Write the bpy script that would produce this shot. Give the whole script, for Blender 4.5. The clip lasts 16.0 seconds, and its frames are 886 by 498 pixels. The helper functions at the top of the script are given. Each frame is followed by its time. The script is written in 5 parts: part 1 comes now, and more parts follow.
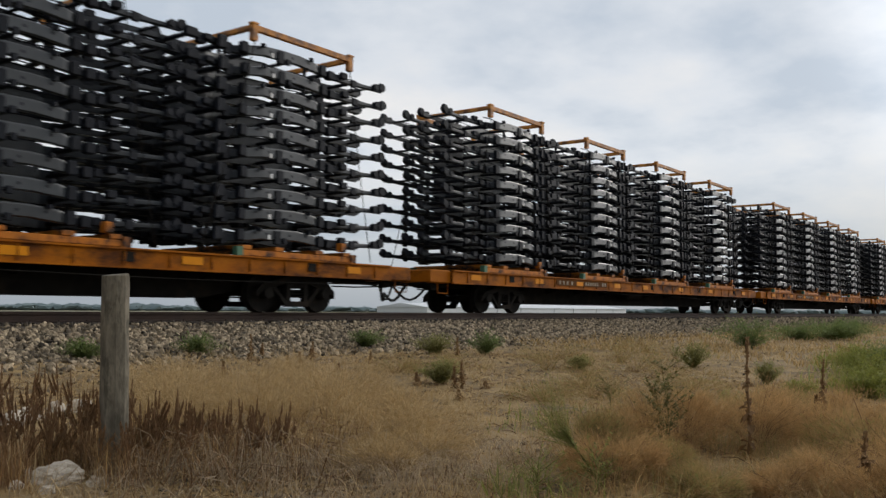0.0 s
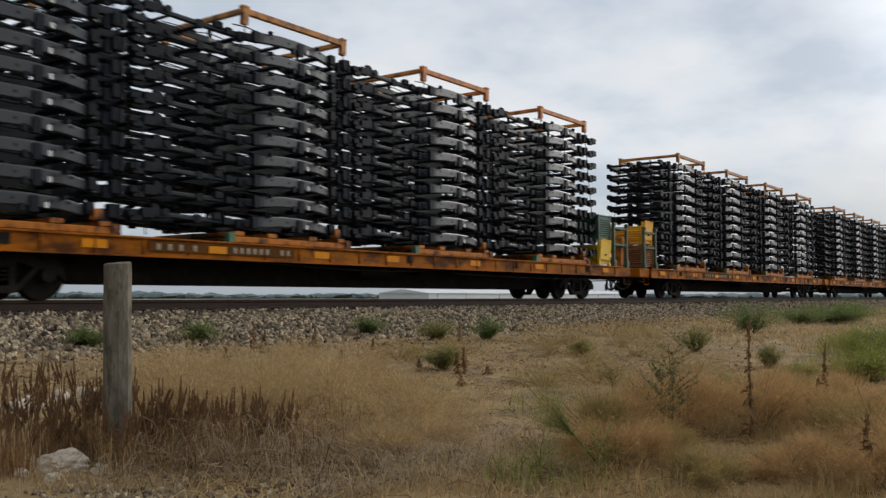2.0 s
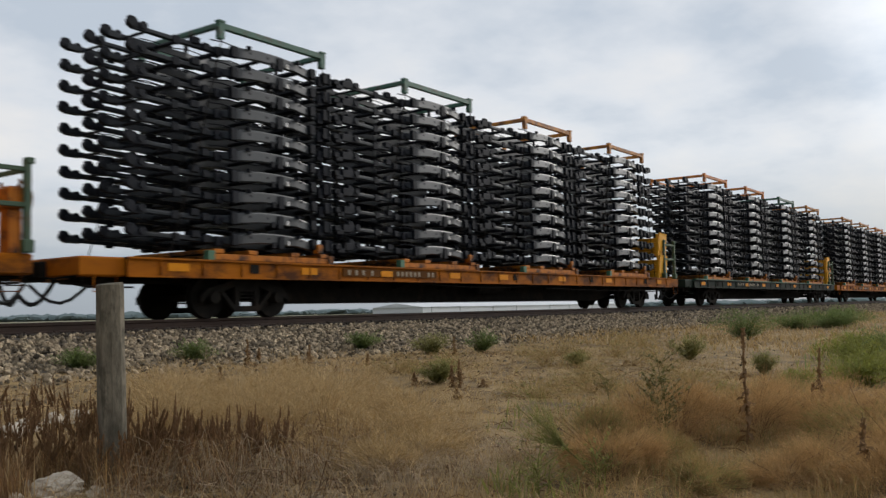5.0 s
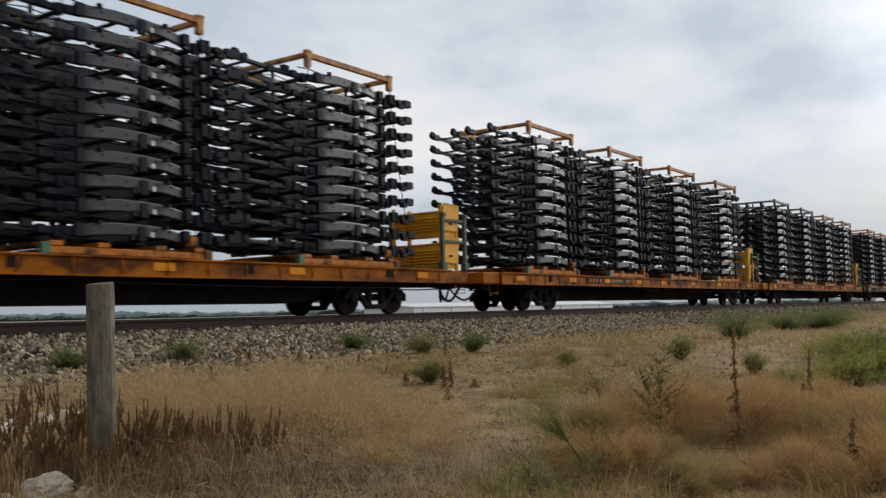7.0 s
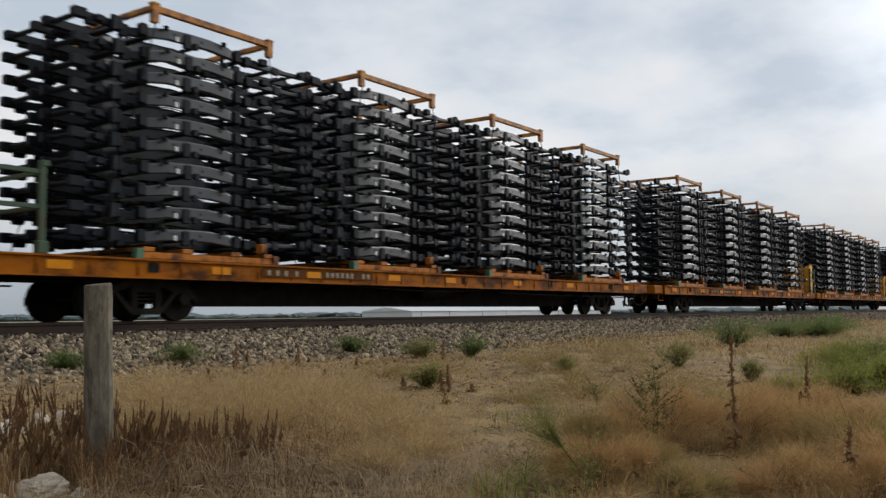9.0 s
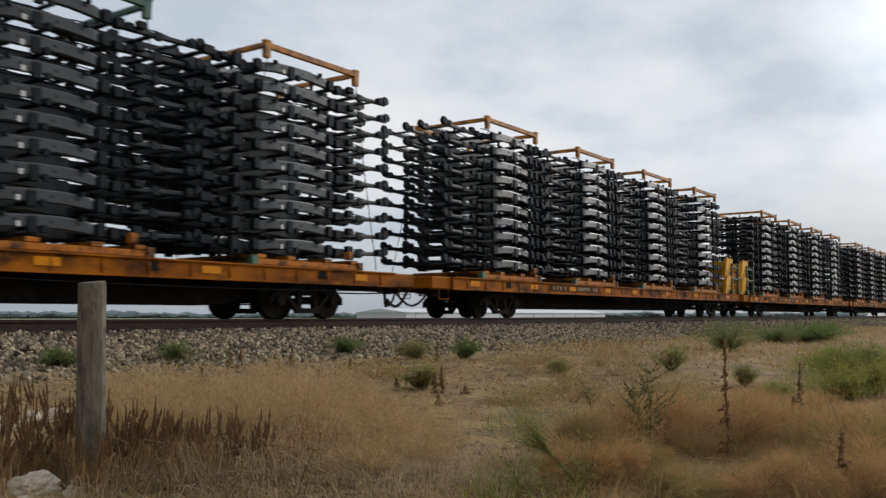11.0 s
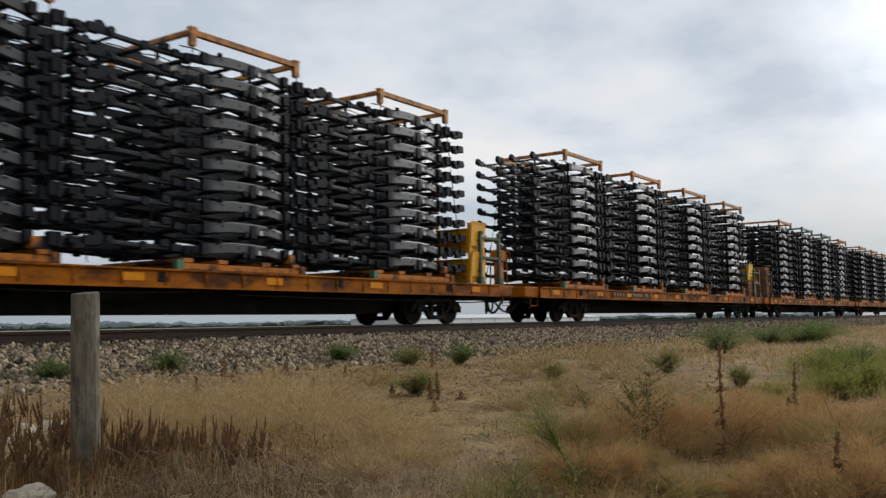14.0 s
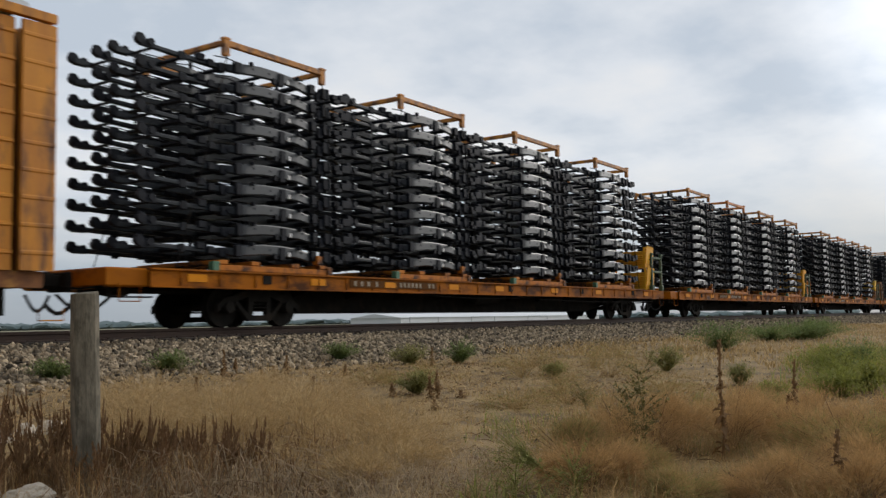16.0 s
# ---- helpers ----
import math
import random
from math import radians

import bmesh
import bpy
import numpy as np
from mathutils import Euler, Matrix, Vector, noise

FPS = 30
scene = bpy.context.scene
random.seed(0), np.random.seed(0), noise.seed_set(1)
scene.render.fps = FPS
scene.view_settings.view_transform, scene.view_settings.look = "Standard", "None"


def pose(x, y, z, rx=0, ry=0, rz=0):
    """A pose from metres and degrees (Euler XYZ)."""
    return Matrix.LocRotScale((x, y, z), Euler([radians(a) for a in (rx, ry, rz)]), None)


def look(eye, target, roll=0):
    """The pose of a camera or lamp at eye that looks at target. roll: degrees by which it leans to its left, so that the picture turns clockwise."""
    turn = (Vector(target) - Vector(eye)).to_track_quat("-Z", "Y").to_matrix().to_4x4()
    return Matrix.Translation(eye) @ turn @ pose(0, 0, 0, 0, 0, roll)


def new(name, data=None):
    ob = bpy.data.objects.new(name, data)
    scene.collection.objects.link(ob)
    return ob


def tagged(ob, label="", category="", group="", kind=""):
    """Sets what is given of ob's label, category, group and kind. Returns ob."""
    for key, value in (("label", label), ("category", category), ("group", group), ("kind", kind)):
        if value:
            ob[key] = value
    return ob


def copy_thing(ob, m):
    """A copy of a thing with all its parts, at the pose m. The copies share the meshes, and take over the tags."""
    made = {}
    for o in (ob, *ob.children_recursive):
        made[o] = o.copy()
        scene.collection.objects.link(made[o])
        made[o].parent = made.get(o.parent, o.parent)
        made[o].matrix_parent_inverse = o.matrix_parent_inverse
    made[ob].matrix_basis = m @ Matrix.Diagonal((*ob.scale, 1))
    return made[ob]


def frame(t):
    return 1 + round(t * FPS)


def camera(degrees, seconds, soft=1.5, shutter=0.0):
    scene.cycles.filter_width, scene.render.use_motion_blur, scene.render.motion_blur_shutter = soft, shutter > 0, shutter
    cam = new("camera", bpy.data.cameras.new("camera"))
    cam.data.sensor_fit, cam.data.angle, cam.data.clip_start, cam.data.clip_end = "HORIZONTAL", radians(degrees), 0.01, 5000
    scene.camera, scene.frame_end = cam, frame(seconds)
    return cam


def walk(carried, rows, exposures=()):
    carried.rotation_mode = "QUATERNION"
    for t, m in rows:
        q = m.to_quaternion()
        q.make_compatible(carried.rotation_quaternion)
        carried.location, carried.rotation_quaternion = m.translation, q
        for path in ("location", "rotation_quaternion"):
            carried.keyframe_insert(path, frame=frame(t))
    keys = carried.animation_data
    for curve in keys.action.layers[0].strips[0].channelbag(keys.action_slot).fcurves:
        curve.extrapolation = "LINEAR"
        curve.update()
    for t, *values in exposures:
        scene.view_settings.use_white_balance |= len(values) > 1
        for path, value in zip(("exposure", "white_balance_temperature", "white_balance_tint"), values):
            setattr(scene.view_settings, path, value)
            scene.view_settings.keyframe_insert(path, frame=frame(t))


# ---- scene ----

# ---------------------------------------------------------------- camera
cam = camera(52.21, 16.0, soft=1.4, shutter=0.12)
EYE = 1.45
TURNS = [
    (0.0, 93.92, -0.31, -54.14), (0.5, 93.83, -0.22, -54.26), (1.0, 93.71, -0.25, -54.07), (1.5, 93.41, -0.07, -54.15),
    (2.0, 93.04, 0.05, -54.02), (2.5, 92.76, 0.35, -53.92), (3.0, 93.38, 0.07, -54.45), (5.5, 93.89, 1.57, -54.38),
    (6.0, 93.92, 1.66, -54.38), (6.5, 93.97, 1.54, -54.41), (7.0, 93.88, 1.29, -54.95), (7.5, 93.82, 1.00, -54.84),
    (8.0, 94.02, 0.95, -55.02), (8.5, 94.14, 0.91, -54.98), (9.0, 94.15, 0.74, -55.07), (11.5, 94.26, 0.06, -55.44),
    (12.0, 94.23, 0.35, -55.16), (12.5, 94.51, 0.35, -55.01), (13.0, 94.99, 0.49, -54.92), (13.5, 95.21, 0.82, -56.14),
    (14.0, 94.61, 0.96, -55.77), (14.5, 94.12, 1.13, -55.66), (15.0, 94.39, 1.13, -55.66), (15.5, 94.43, 1.18, -55.62),
    (16.0, 94.53, 1.14, -55.79),
]
walk(cam, [(t, pose(0, 0, EYE, rx, ry, rz)) for t, rx, ry, rz in TURNS])
scene.view_settings.exposure = 0.0

# the train: speed, coupling pitch, first coupling at 0 s, heights
SPEED, PITCH, JOINT = 20.6, 28.2, 18.25
TRACK_Y, RAIL_Z, DECK = 15.2, 1.40, 1.13

# ---------------------------------------------------------------- sky and sun
world = bpy.data.worlds.new("overcast")
scene.world = world
world.use_nodes = True
wn, wl = world.node_tree.nodes, world.node_tree.links
wn.clear()
sky = wn.new("ShaderNodeTexSky")
sky.sky_type, sky.sun_disc, sky.sun_elevation, sky.sun_rotation = "NISHITA", False, radians(22), radians(107)
skybg = wn.new("ShaderNodeBackground")
skybg.inputs["Strength"].default_value = 0.08
wl.new(sky.outputs[0], skybg.inputs["Color"])
tc = wn.new("ShaderNodeTexCoord")
sep = wn.new("ShaderNodeSeparateXYZ")
wl.new(tc.outputs["Generated"], sep.inputs[0])
up = wn.new("ShaderNodeMath"); up.operation = "ADD"; up.inputs[1].default_value = 0.22
wl.new(sep.outputs["Z"], up.inputs[0])
up2 = wn.new("ShaderNodeMath"); up2.operation = "MAXIMUM"; up2.inputs[1].default_value = 0.1
wl.new(up.outputs[0], up2.inputs[0])
flat = []
for axis in ("X", "Y"):
    d = wn.new("ShaderNodeMath"); d.operation = "DIVIDE"
    wl.new(sep.outputs[axis], d.inputs[0]); wl.new(up2.outputs[0], d.inputs[1])
    flat.append(d)
comb = wn.new("ShaderNodeCombineXYZ")
wl.new(flat[0].outputs[0], comb.inputs[0]); wl.new(flat[1].outputs[0], comb.inputs[1])
cloud = wn.new("ShaderNodeTexNoise")
cloud.inputs["Scale"].default_value, cloud.inputs["Detail"].default_value, cloud.inputs["Roughness"].default_value = 1.1, 5.0, 0.5
wl.new(comb.outputs[0], cloud.inputs["Vector"])
ramp = wn.new("ShaderNodeValToRGB")
ramp.color_ramp.elements[0].position, ramp.color_ramp.elements[0].color = 0.36, (0.55, 0.615, 0.7, 1)
ramp.color_ramp.elements[1].position, ramp.color_ramp.elements[1].color = 0.66, (0.88, 0.87, 0.865, 1)
mid = ramp.color_ramp.elements.new(0.5)
mid.color = (0.745, 0.78, 0.83, 1)
wisps = wn.new("ShaderNodeTexNoise")
wisps.inputs["Scale"].default_value, wisps.inputs["Detail"].default_value, wisps.inputs["Roughness"].default_value = 3.4, 6.0, 0.55
wl.new(comb.outputs[0], wisps.inputs["Vector"])
cover = wn.new("ShaderNodeMath"); cover.operation = "MULTIPLY_ADD"; cover.inputs[1].default_value = 0.42
wl.new(wisps.outputs["Fac"], cover.inputs[0])
cover2 = wn.new("ShaderNodeMath"); cover2.operation = "MULTIPLY_ADD"; cover2.inputs[1].default_value, cover2.inputs[2].default_value = 1.0, -0.21
wl.new(cloud.outputs["Fac"], cover2.inputs[0]); wl.new(cover2.outputs[0], cover.inputs[2])
wl.new(cover.outputs[0], ramp.inputs[0])
# the cloud is brighter towards the veiled sun
side = wn.new("ShaderNodeVectorMath"); side.operation = "DOT_PRODUCT"
side.inputs[1].default_value = (0.887, -0.271, 0.375)
wl.new(tc.outputs["Generated"], side.inputs[0])
glow = wn.new("ShaderNodeMapRange")
glow.interpolation_type = "SMOOTHSTEP"
glow.inputs["From Min"].default_value, glow.inputs["From Max"].default_value = 0.86, 1.0
glow.inputs["To Min"].default_value, glow.inputs["To Max"].default_value = 0.0, 1.25
wl.new(side.outputs["Value"], glow.inputs["Value"])
away = wn.new("ShaderNodeMapRange")
away.inputs["From Min"].default_value, away.inputs["From Max"].default_value = -0.6, 0.3
away.inputs["To Min"].default_value, away.inputs["To Max"].default_value = 0.6, 1.03
wl.new(side.outputs["Value"], away.inputs["Value"])
both = wn.new("ShaderNodeMath"); both.operation = "ADD"
wl.new(glow.outputs["Result"], both.inputs[0]); wl.new(away.outputs["Result"], both.inputs[1])
cloudbg = wn.new("ShaderNodeBackground")
wl.new(both.outputs[0], cloudbg.inputs["Strength"])
haze = wn.new("ShaderNodeMapRange")
haze.inputs["From Min"].default_value, haze.inputs["From Max"].default_value = 0.0, 0.16
haze.inputs["To Min"].default_value, haze.inputs["To Max"].default_value = 1.0, 0.0
wl.new(sep.outputs["Z"], haze.inputs["Value"])
hazemix = wn.new("ShaderNodeMix"); hazemix.data_type = "RGBA"
hazemix.inputs["B"].default_value = (0.36, 0.41, 0.47, 1)
wl.new(haze.outputs["Result"], hazemix.inputs["Factor"]); wl.new(ramp.outputs[0], hazemix.inputs["A"])
wl.new(hazemix.outputs["Result"], cloudbg.inputs["Color"])
mixw = wn.new("ShaderNodeMixShader")
mixw.inputs[0].default_value = 0.88
wl.new(skybg.outputs[0], mixw.inputs[1]); wl.new(cloudbg.outputs[0], mixw.inputs[2])
wout = wn.new("ShaderNodeOutputWorld")
wl.new(mixw.outputs[0], wout.inputs["Surface"])

sun = new("sun", bpy.data.lights.new("sun", "SUN"))
sun.data.energy, sun.data.angle, sun.data.color = 1.15, radians(24), (1.0, 0.95, 0.88)
sun.matrix_world = look((0, 0, 0), (-0.887, 0.271, -0.375))


# ---------------------------------------------------------------- materials
def mat(name, c1, c2, rough=0.7, metal=0.0, scale=4.0, fine=60.0, bump=0.2, dist=0.01, dirt=None, dirt_amount=0.5, dirt_scale=1.2,
        island=0.0, rand=0.0, stretch=(1, 1, 1), rough2=None, spec=0.5):
    """A surface with two scales of colour variation, optional dirt patches, and fine relief."""
    m = bpy.data.materials.new(name)
    m.use_nodes = True
    n, l = m.node_tree.nodes, m.node_tree.links
    b = n["Principled BSDF"]
    co = n.new("ShaderNodeTexCoord")
    mp = n.new("ShaderNodeMapping")
    mp.inputs["Scale"].default_value = stretch
    l.new(co.outputs["Object"], mp.inputs["Vector"])
    big = n.new("ShaderNodeTexNoise"); big.inputs["Scale"].default_value = scale; big.inputs["Detail"].default_value = 5
    small = n.new("ShaderNodeTexNoise"); small.inputs["Scale"].default_value = fine; small.inputs["Detail"].default_value = 4
    l.new(mp.outputs[0], big.inputs["Vector"]); l.new(mp.outputs[0], small.inputs["Vector"])
    mul = n.new("ShaderNodeMath"); mul.operation = "MULTIPLY_ADD"; mul.inputs[1].default_value = 0.45
    l.new(small.outputs["Fac"], mul.inputs[0]); l.new(big.outputs["Fac"], mul.inputs[2])
    rg = n.new("ShaderNodeMapRange")
    rg.inputs["From Min"].default_value, rg.inputs["From Max"].default_value = 0.5, 0.95
    l.new(mul.outputs[0], rg.inputs["Value"])
    mx = n.new("ShaderNodeMix"); mx.data_type = "RGBA"
    mx.inputs["A"].default_value, mx.inputs["B"].default_value = (*c1, 1), (*c2, 1)
    l.new(rg.outputs["Result"], mx.inputs["Factor"])
    col = mx.outputs["Result"]
    if dirt:
        dn = n.new("ShaderNodeTexNoise"); dn.inputs["Scale"].default_value = dirt_scale; dn.inputs["Detail"].default_value = 7; dn.inputs["Roughness"].default_value = 0.65
        l.new(mp.outputs[0], dn.inputs["Vector"])
        dr = n.new("ShaderNodeMapRange")
        dr.inputs["From Min"].default_value, dr.inputs["From Max"].default_value = 0.62 - 0.25 * dirt_amount, 0.78 - 0.25 * dirt_amount
        l.new(dn.outputs["Fac"], dr.inputs["Value"])
        m2 = n.new("ShaderNodeMix"); m2.data_type = "RGBA"
        m2.inputs["B"].default_value = (*dirt, 1)
        l.new(col, m2.inputs["A"]); l.new(dr.outputs["Result"], m2.inputs["Factor"])
        col = m2.outputs["Result"]
    if island or rand:
        if island:
            g = n.new("ShaderNodeNewGeometry"); src, amount = g.outputs["Random Per Island"], island
        else:
            g = n.new("ShaderNodeObjectInfo"); src, amount = g.outputs["Random"], rand
        mr = n.new("ShaderNodeMapRange")
        mr.inputs["To Min"].default_value, mr.inputs["To Max"].default_value = 1 - amount, 1 + amount
        l.new(src, mr.inputs["Value"])
        hv = n.new("ShaderNodeHueSaturation")
        l.new(mr.outputs["Result"], hv.inputs["Value"]); l.new(col, hv.inputs["Color"])
        col = hv.outputs["Color"]
    l.new(col, b.inputs["Base Color"])
    b.inputs["Metallic"].default_value = metal
    b.inputs["Specular IOR Level"].default_value = spec
    rr = n.new("ShaderNodeMapRange")
    rr.inputs["To Min"].default_value, rr.inputs["To Max"].default_value = rough, rough2 if rough2 is not None else min(1, rough + 0.15)
    l.new(small.outputs["Fac"], rr.inputs["Value"]); l.new(rr.outputs["Result"], b.inputs["Roughness"])
    if bump:
        bp = n.new("ShaderNodeBump"); bp.inputs["Strength"].default_value, bp.inputs["Distance"].default_value = bump, dist
        l.new(mul.outputs[0], bp.inputs["Height"]); l.new(bp.outputs["Normal"], b.inputs["Normal"])
    return m


def leaf(name, c1, c2, island=0.3, trans=0.35):
    """Thin plant matter: rough, slightly translucent, every blade a little different."""
    m = mat(name, c1, c2, rough=0.75, scale=0.6, fine=9, bump=0, island=island)
    n, l = m.node_tree.nodes, m.node_tree.links
    b = n["Principled BSDF"]
    tr = n.new("ShaderNodeBsdfTranslucent")
    src = b.inputs["Base Color"].links[0].from_socket
    l.new(src, tr.inputs["Color"])
    ms = n.new("ShaderNodeMixShader"); ms.inputs[0].default_value = trans
    l.new(b.outputs[0], ms.inputs[1]); l.new(tr.outputs[0], ms.inputs[2])
    l.new(ms.outputs[0], n["Material Output"].inputs["Surface"])
    return m


YELLOW = mat("weathered_yellow_paint", (0.4, 0.128, 0.005), (0.26, 0.075, 0.005), 0.6, 0, 1.6, 40, 0.2, 0.006, dirt=(0.075, 0.026, 0.008), dirt_amount=0.6, dirt_scale=1.1, spec=0.08, stretch=(0.7, 1, 1.6))
REFLECT = mat("reflector_yellow", (0.74, 0.28, 0.008), (0.6, 0.21, 0.008), 0.5, 0, 5, 60, 0.05, spec=0.1)
CARRIER = mat("carrier_yellow_paint", (0.62, 0.245, 0.012), (0.46, 0.165, 0.012), 0.5, 0, 1.5, 30, 0.25, 0.006, dirt=(0.12, 0.045, 0.014), dirt_amount=0.5, dirt_scale=1.6, stretch=(2, 2, 0.5))
RACK = mat("rack_yellow_paint", (0.54, 0.215, 0.02), (0.4, 0.15, 0.018), 0.55, 0, 3, 40, 0.2, 0.004, dirt=(0.12, 0.05, 0.018), dirt_amount=0.6, dirt_scale=3)
RACK_ORANGE = mat("rack_orange_paint", (0.62, 0.2, 0.018), (0.48, 0.14, 0.015), 0.55, 0, 3, 40, 0.2, 0.004, dirt=(0.14, 0.05, 0.018), dirt_amount=0.5, dirt_scale=3)
RACK_GREEN = mat("rack_green_paint", (0.035, 0.11, 0.075), (0.05, 0.13, 0.09), 0.5, 0, 3, 40, 0.2, 0.004, dirt=(0.06, 0.045, 0.03), dirt_amount=0.4, dirt_scale=3)
ORANGE = mat("base_orange_paint", (0.5, 0.165, 0.011), (0.34, 0.105, 0.01), 0.65, 0, 3, 40, 0.25, 0.004, dirt=(0.045, 0.022, 0.012), dirt_amount=0.65, dirt_scale=3, spec=0.3)
CRATE = mat("crate_yellow_paint", (0.86, 0.43, 0.018), (0.74, 0.35, 0.018), 0.5, 0, 2, 30, 0.2, 0.004, dirt=(0.2, 0.07, 0.02), dirt_amount=0.12, dirt_scale=5)
LEMON = mat("crate_lemon_paint", (0.86, 0.55, 0.018), (0.76, 0.46, 0.018), 0.5, 0, 2, 30, 0.2, 0.004, dirt=(0.25, 0.1, 0.02), dirt_amount=0.12, dirt_scale=5)
RUST = mat("rusty_steel", (0.27, 0.11, 0.04), (0.13, 0.055, 0.026), 0.85, 0, 4, 50, 0.4, 0.006, dirt=(0.4, 0.19, 0.05), dirt_amount=0.4, dirt_scale=3)
STANCHION = mat("dull_green_paint", (0.03, 0.068, 0.036), (0.045, 0.085, 0.042), 0.6, 0, 3, 40, 0.2, 0.004, dirt=(0.07, 0.05, 0.025), dirt_amount=0.4, dirt_scale=3)
BROWN = mat("rust_stained_green_paint", (0.05, 0.045, 0.028), (0.1, 0.055, 0.028), 0.75, 0, 4, 50, 0.3, 0.004, dirt=(0.13, 0.06, 0.025), dirt_amount=0.5, dirt_scale=3)
GREEN = mat("green_paint", (0.05, 0.16, 0.09), (0.06, 0.13, 0.07), 0.55, 0, 3, 40, 0.2, 0.004, dirt=(0.06, 0.05, 0.03), dirt_amount=0.4, dirt_scale=3)
DARKGREEN = mat("dark_green_paint", (0.01, 0.018, 0.013), (0.015, 0.023, 0.016), 0.65, 0, 3, 40, 0.2, 0.004, dirt=(0.018, 0.015, 0.012), dirt_amount=0.5, spec=0.08)
MARKING = mat("dark_stained_orange", (0.075, 0.032, 0.009), (0.13, 0.05, 0.01), 0.75, 0, 3, 40, 0.2, 0.004, spec=0.08)
GRIME = mat("grimy_steel", (0.012, 0.011, 0.01), (0.022, 0.02, 0.017), 0.85, 0, 4, 50, 0.4, 0.006, dirt=(0.03, 0.022, 0.016), dirt_amount=0.3, dirt_scale=2, spec=0.06)
# one coating in two tones: lit middle rails, end rails darkened as if shaded
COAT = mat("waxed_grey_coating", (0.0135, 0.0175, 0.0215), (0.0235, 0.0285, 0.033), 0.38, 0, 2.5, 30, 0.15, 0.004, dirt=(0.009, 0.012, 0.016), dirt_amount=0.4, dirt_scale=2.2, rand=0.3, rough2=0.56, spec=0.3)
SHADEDCOAT = mat("shaded_wax_coating", (0.0055, 0.0085, 0.0125), (0.01, 0.0145, 0.02), 0.42, 0, 2.5, 30, 0.15, 0.004, rand=0.3, rough2=0.6, spec=0.18)
for coated, weight in ((COAT, 0.52), (SHADEDCOAT, 0.2)):
    shader = coated.node_tree.nodes["Principled BSDF"]
    shader.inputs["Coat Weight"].default_value, shader.inputs["Coat Roughness"].default_value, shader.inputs["Coat IOR"].default_value = weight, 0.32, 1.5
WHITESQUARE = mat("white_square", (0.75, 0.75, 0.74), (0.65, 0.65, 0.64), 0.7, 0, 6, 50, 0)
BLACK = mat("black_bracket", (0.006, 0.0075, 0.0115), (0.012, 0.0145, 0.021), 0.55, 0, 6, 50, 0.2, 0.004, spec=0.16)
RUBBER = mat("black_hose_rubber", (0.01, 0.01, 0.01), (0.02, 0.02, 0.02), 0.6, 0, 6, 50, 0.1)
PALE = mat("pale_stencil_paint", (0.42, 0.36, 0.27), (0.22, 0.17, 0.11), 0.8, 0, 8, 60, 0.1)
RAILTOP = mat("rusty_rail_steel", (0.048, 0.026, 0.016), (0.032, 0.018, 0.013), 0.8, 0, 3, 40, 0.3, 0.004)
TIE = mat("creosoted_timber", (0.028, 0.02, 0.014), (0.05, 0.036, 0.026), 0.9, 0, 3, 40, 0.5, 0.008, stretch=(4, 1, 4))
BALLAST = mat("crushed_stone", (0.07, 0.052, 0.034), (0.42, 0.33, 0.215), 0.9, 0, 9, 45, 0.4, 0.01, island=0.8)
DARKBALLAST = mat("dark_stone", (0.025, 0.02, 0.016), (0.07, 0.055, 0.042), 0.85, 0, 9, 45, 0.4, 0.01, island=0.5)
# bed colour darkened to paint the shade in gaps between stones
BALLASTBED = mat("gap_shaded_bed", (0.042, 0.032, 0.022), (0.098, 0.077, 0.053), 0.95, 0, 9, 30, 0.8, 0.03)
SOIL = mat("dry_soil_and_litter", (0.2, 0.131, 0.055), (0.35, 0.238, 0.1), 0.95, 0, 1.6, 18, 0.9, 0.05, dirt=(0.108, 0.072, 0.034), dirt_amount=0.6, dirt_scale=1.9)
WOODPOST = mat("weathered_post_wood", (0.085, 0.073, 0.052), (0.235, 0.203, 0.15), 0.92, 0, 5, 28, 0.8, 0.014, dirt=(0.075, 0.066, 0.045), dirt_amount=0.55, dirt_scale=9, stretch=(2, 2, 0.7))
STONE = mat("pale_limestone", (0.4, 0.34, 0.26), (0.6, 0.53, 0.43), 0.9, 0, 9, 60, 0.9, 0.02, dirt=(0.16, 0.13, 0.1), dirt_amount=0.25, dirt_scale=6)
STRAW = leaf("dry_straw", (0.44, 0.3, 0.125), (0.34, 0.222, 0.088))
PALESTRAW = leaf("pale_straw", (0.58, 0.425, 0.22), (0.45, 0.315, 0.15))
RUSSET = leaf("russet_grass", (0.52, 0.335, 0.14), (0.4, 0.24, 0.098))
GREYSTRAW = leaf("bleached_stem", (0.44, 0.34, 0.22), (0.3, 0.22, 0.135))
KOCHIA = leaf("dry_russet_leaf", (0.53, 0.34, 0.148), (0.42, 0.255, 0.106), trans=0.4)
DOCK = leaf("dry_dock_stalk", (0.165, 0.088, 0.038), (0.25, 0.142, 0.062), trans=0.2)
MULLEIN = leaf("dry_mullein", (0.2, 0.11, 0.045), (0.26, 0.15, 0.06), trans=0.15)
GREENLEAF = leaf("green_leaf", (0.15, 0.2, 0.062), (0.2, 0.25, 0.075), trans=0.5)
DULLLEAF = leaf("dull_green_leaf", (0.242, 0.242, 0.077), (0.308, 0.275, 0.0935), trans=0.5)
DARKLEAF = leaf("dark_olive_leaf", (0.135, 0.122, 0.032), (0.19, 0.16, 0.046), trans=0.3)
OLIVELEAF = leaf("olive_green_leaf", (0.25, 0.265, 0.072), (0.31, 0.305, 0.09), trans=0.5)
MEADOW = leaf("meadow_green", (0.221, 0.252, 0.0473), (0.315, 0.294, 0.063), trans=0.45)
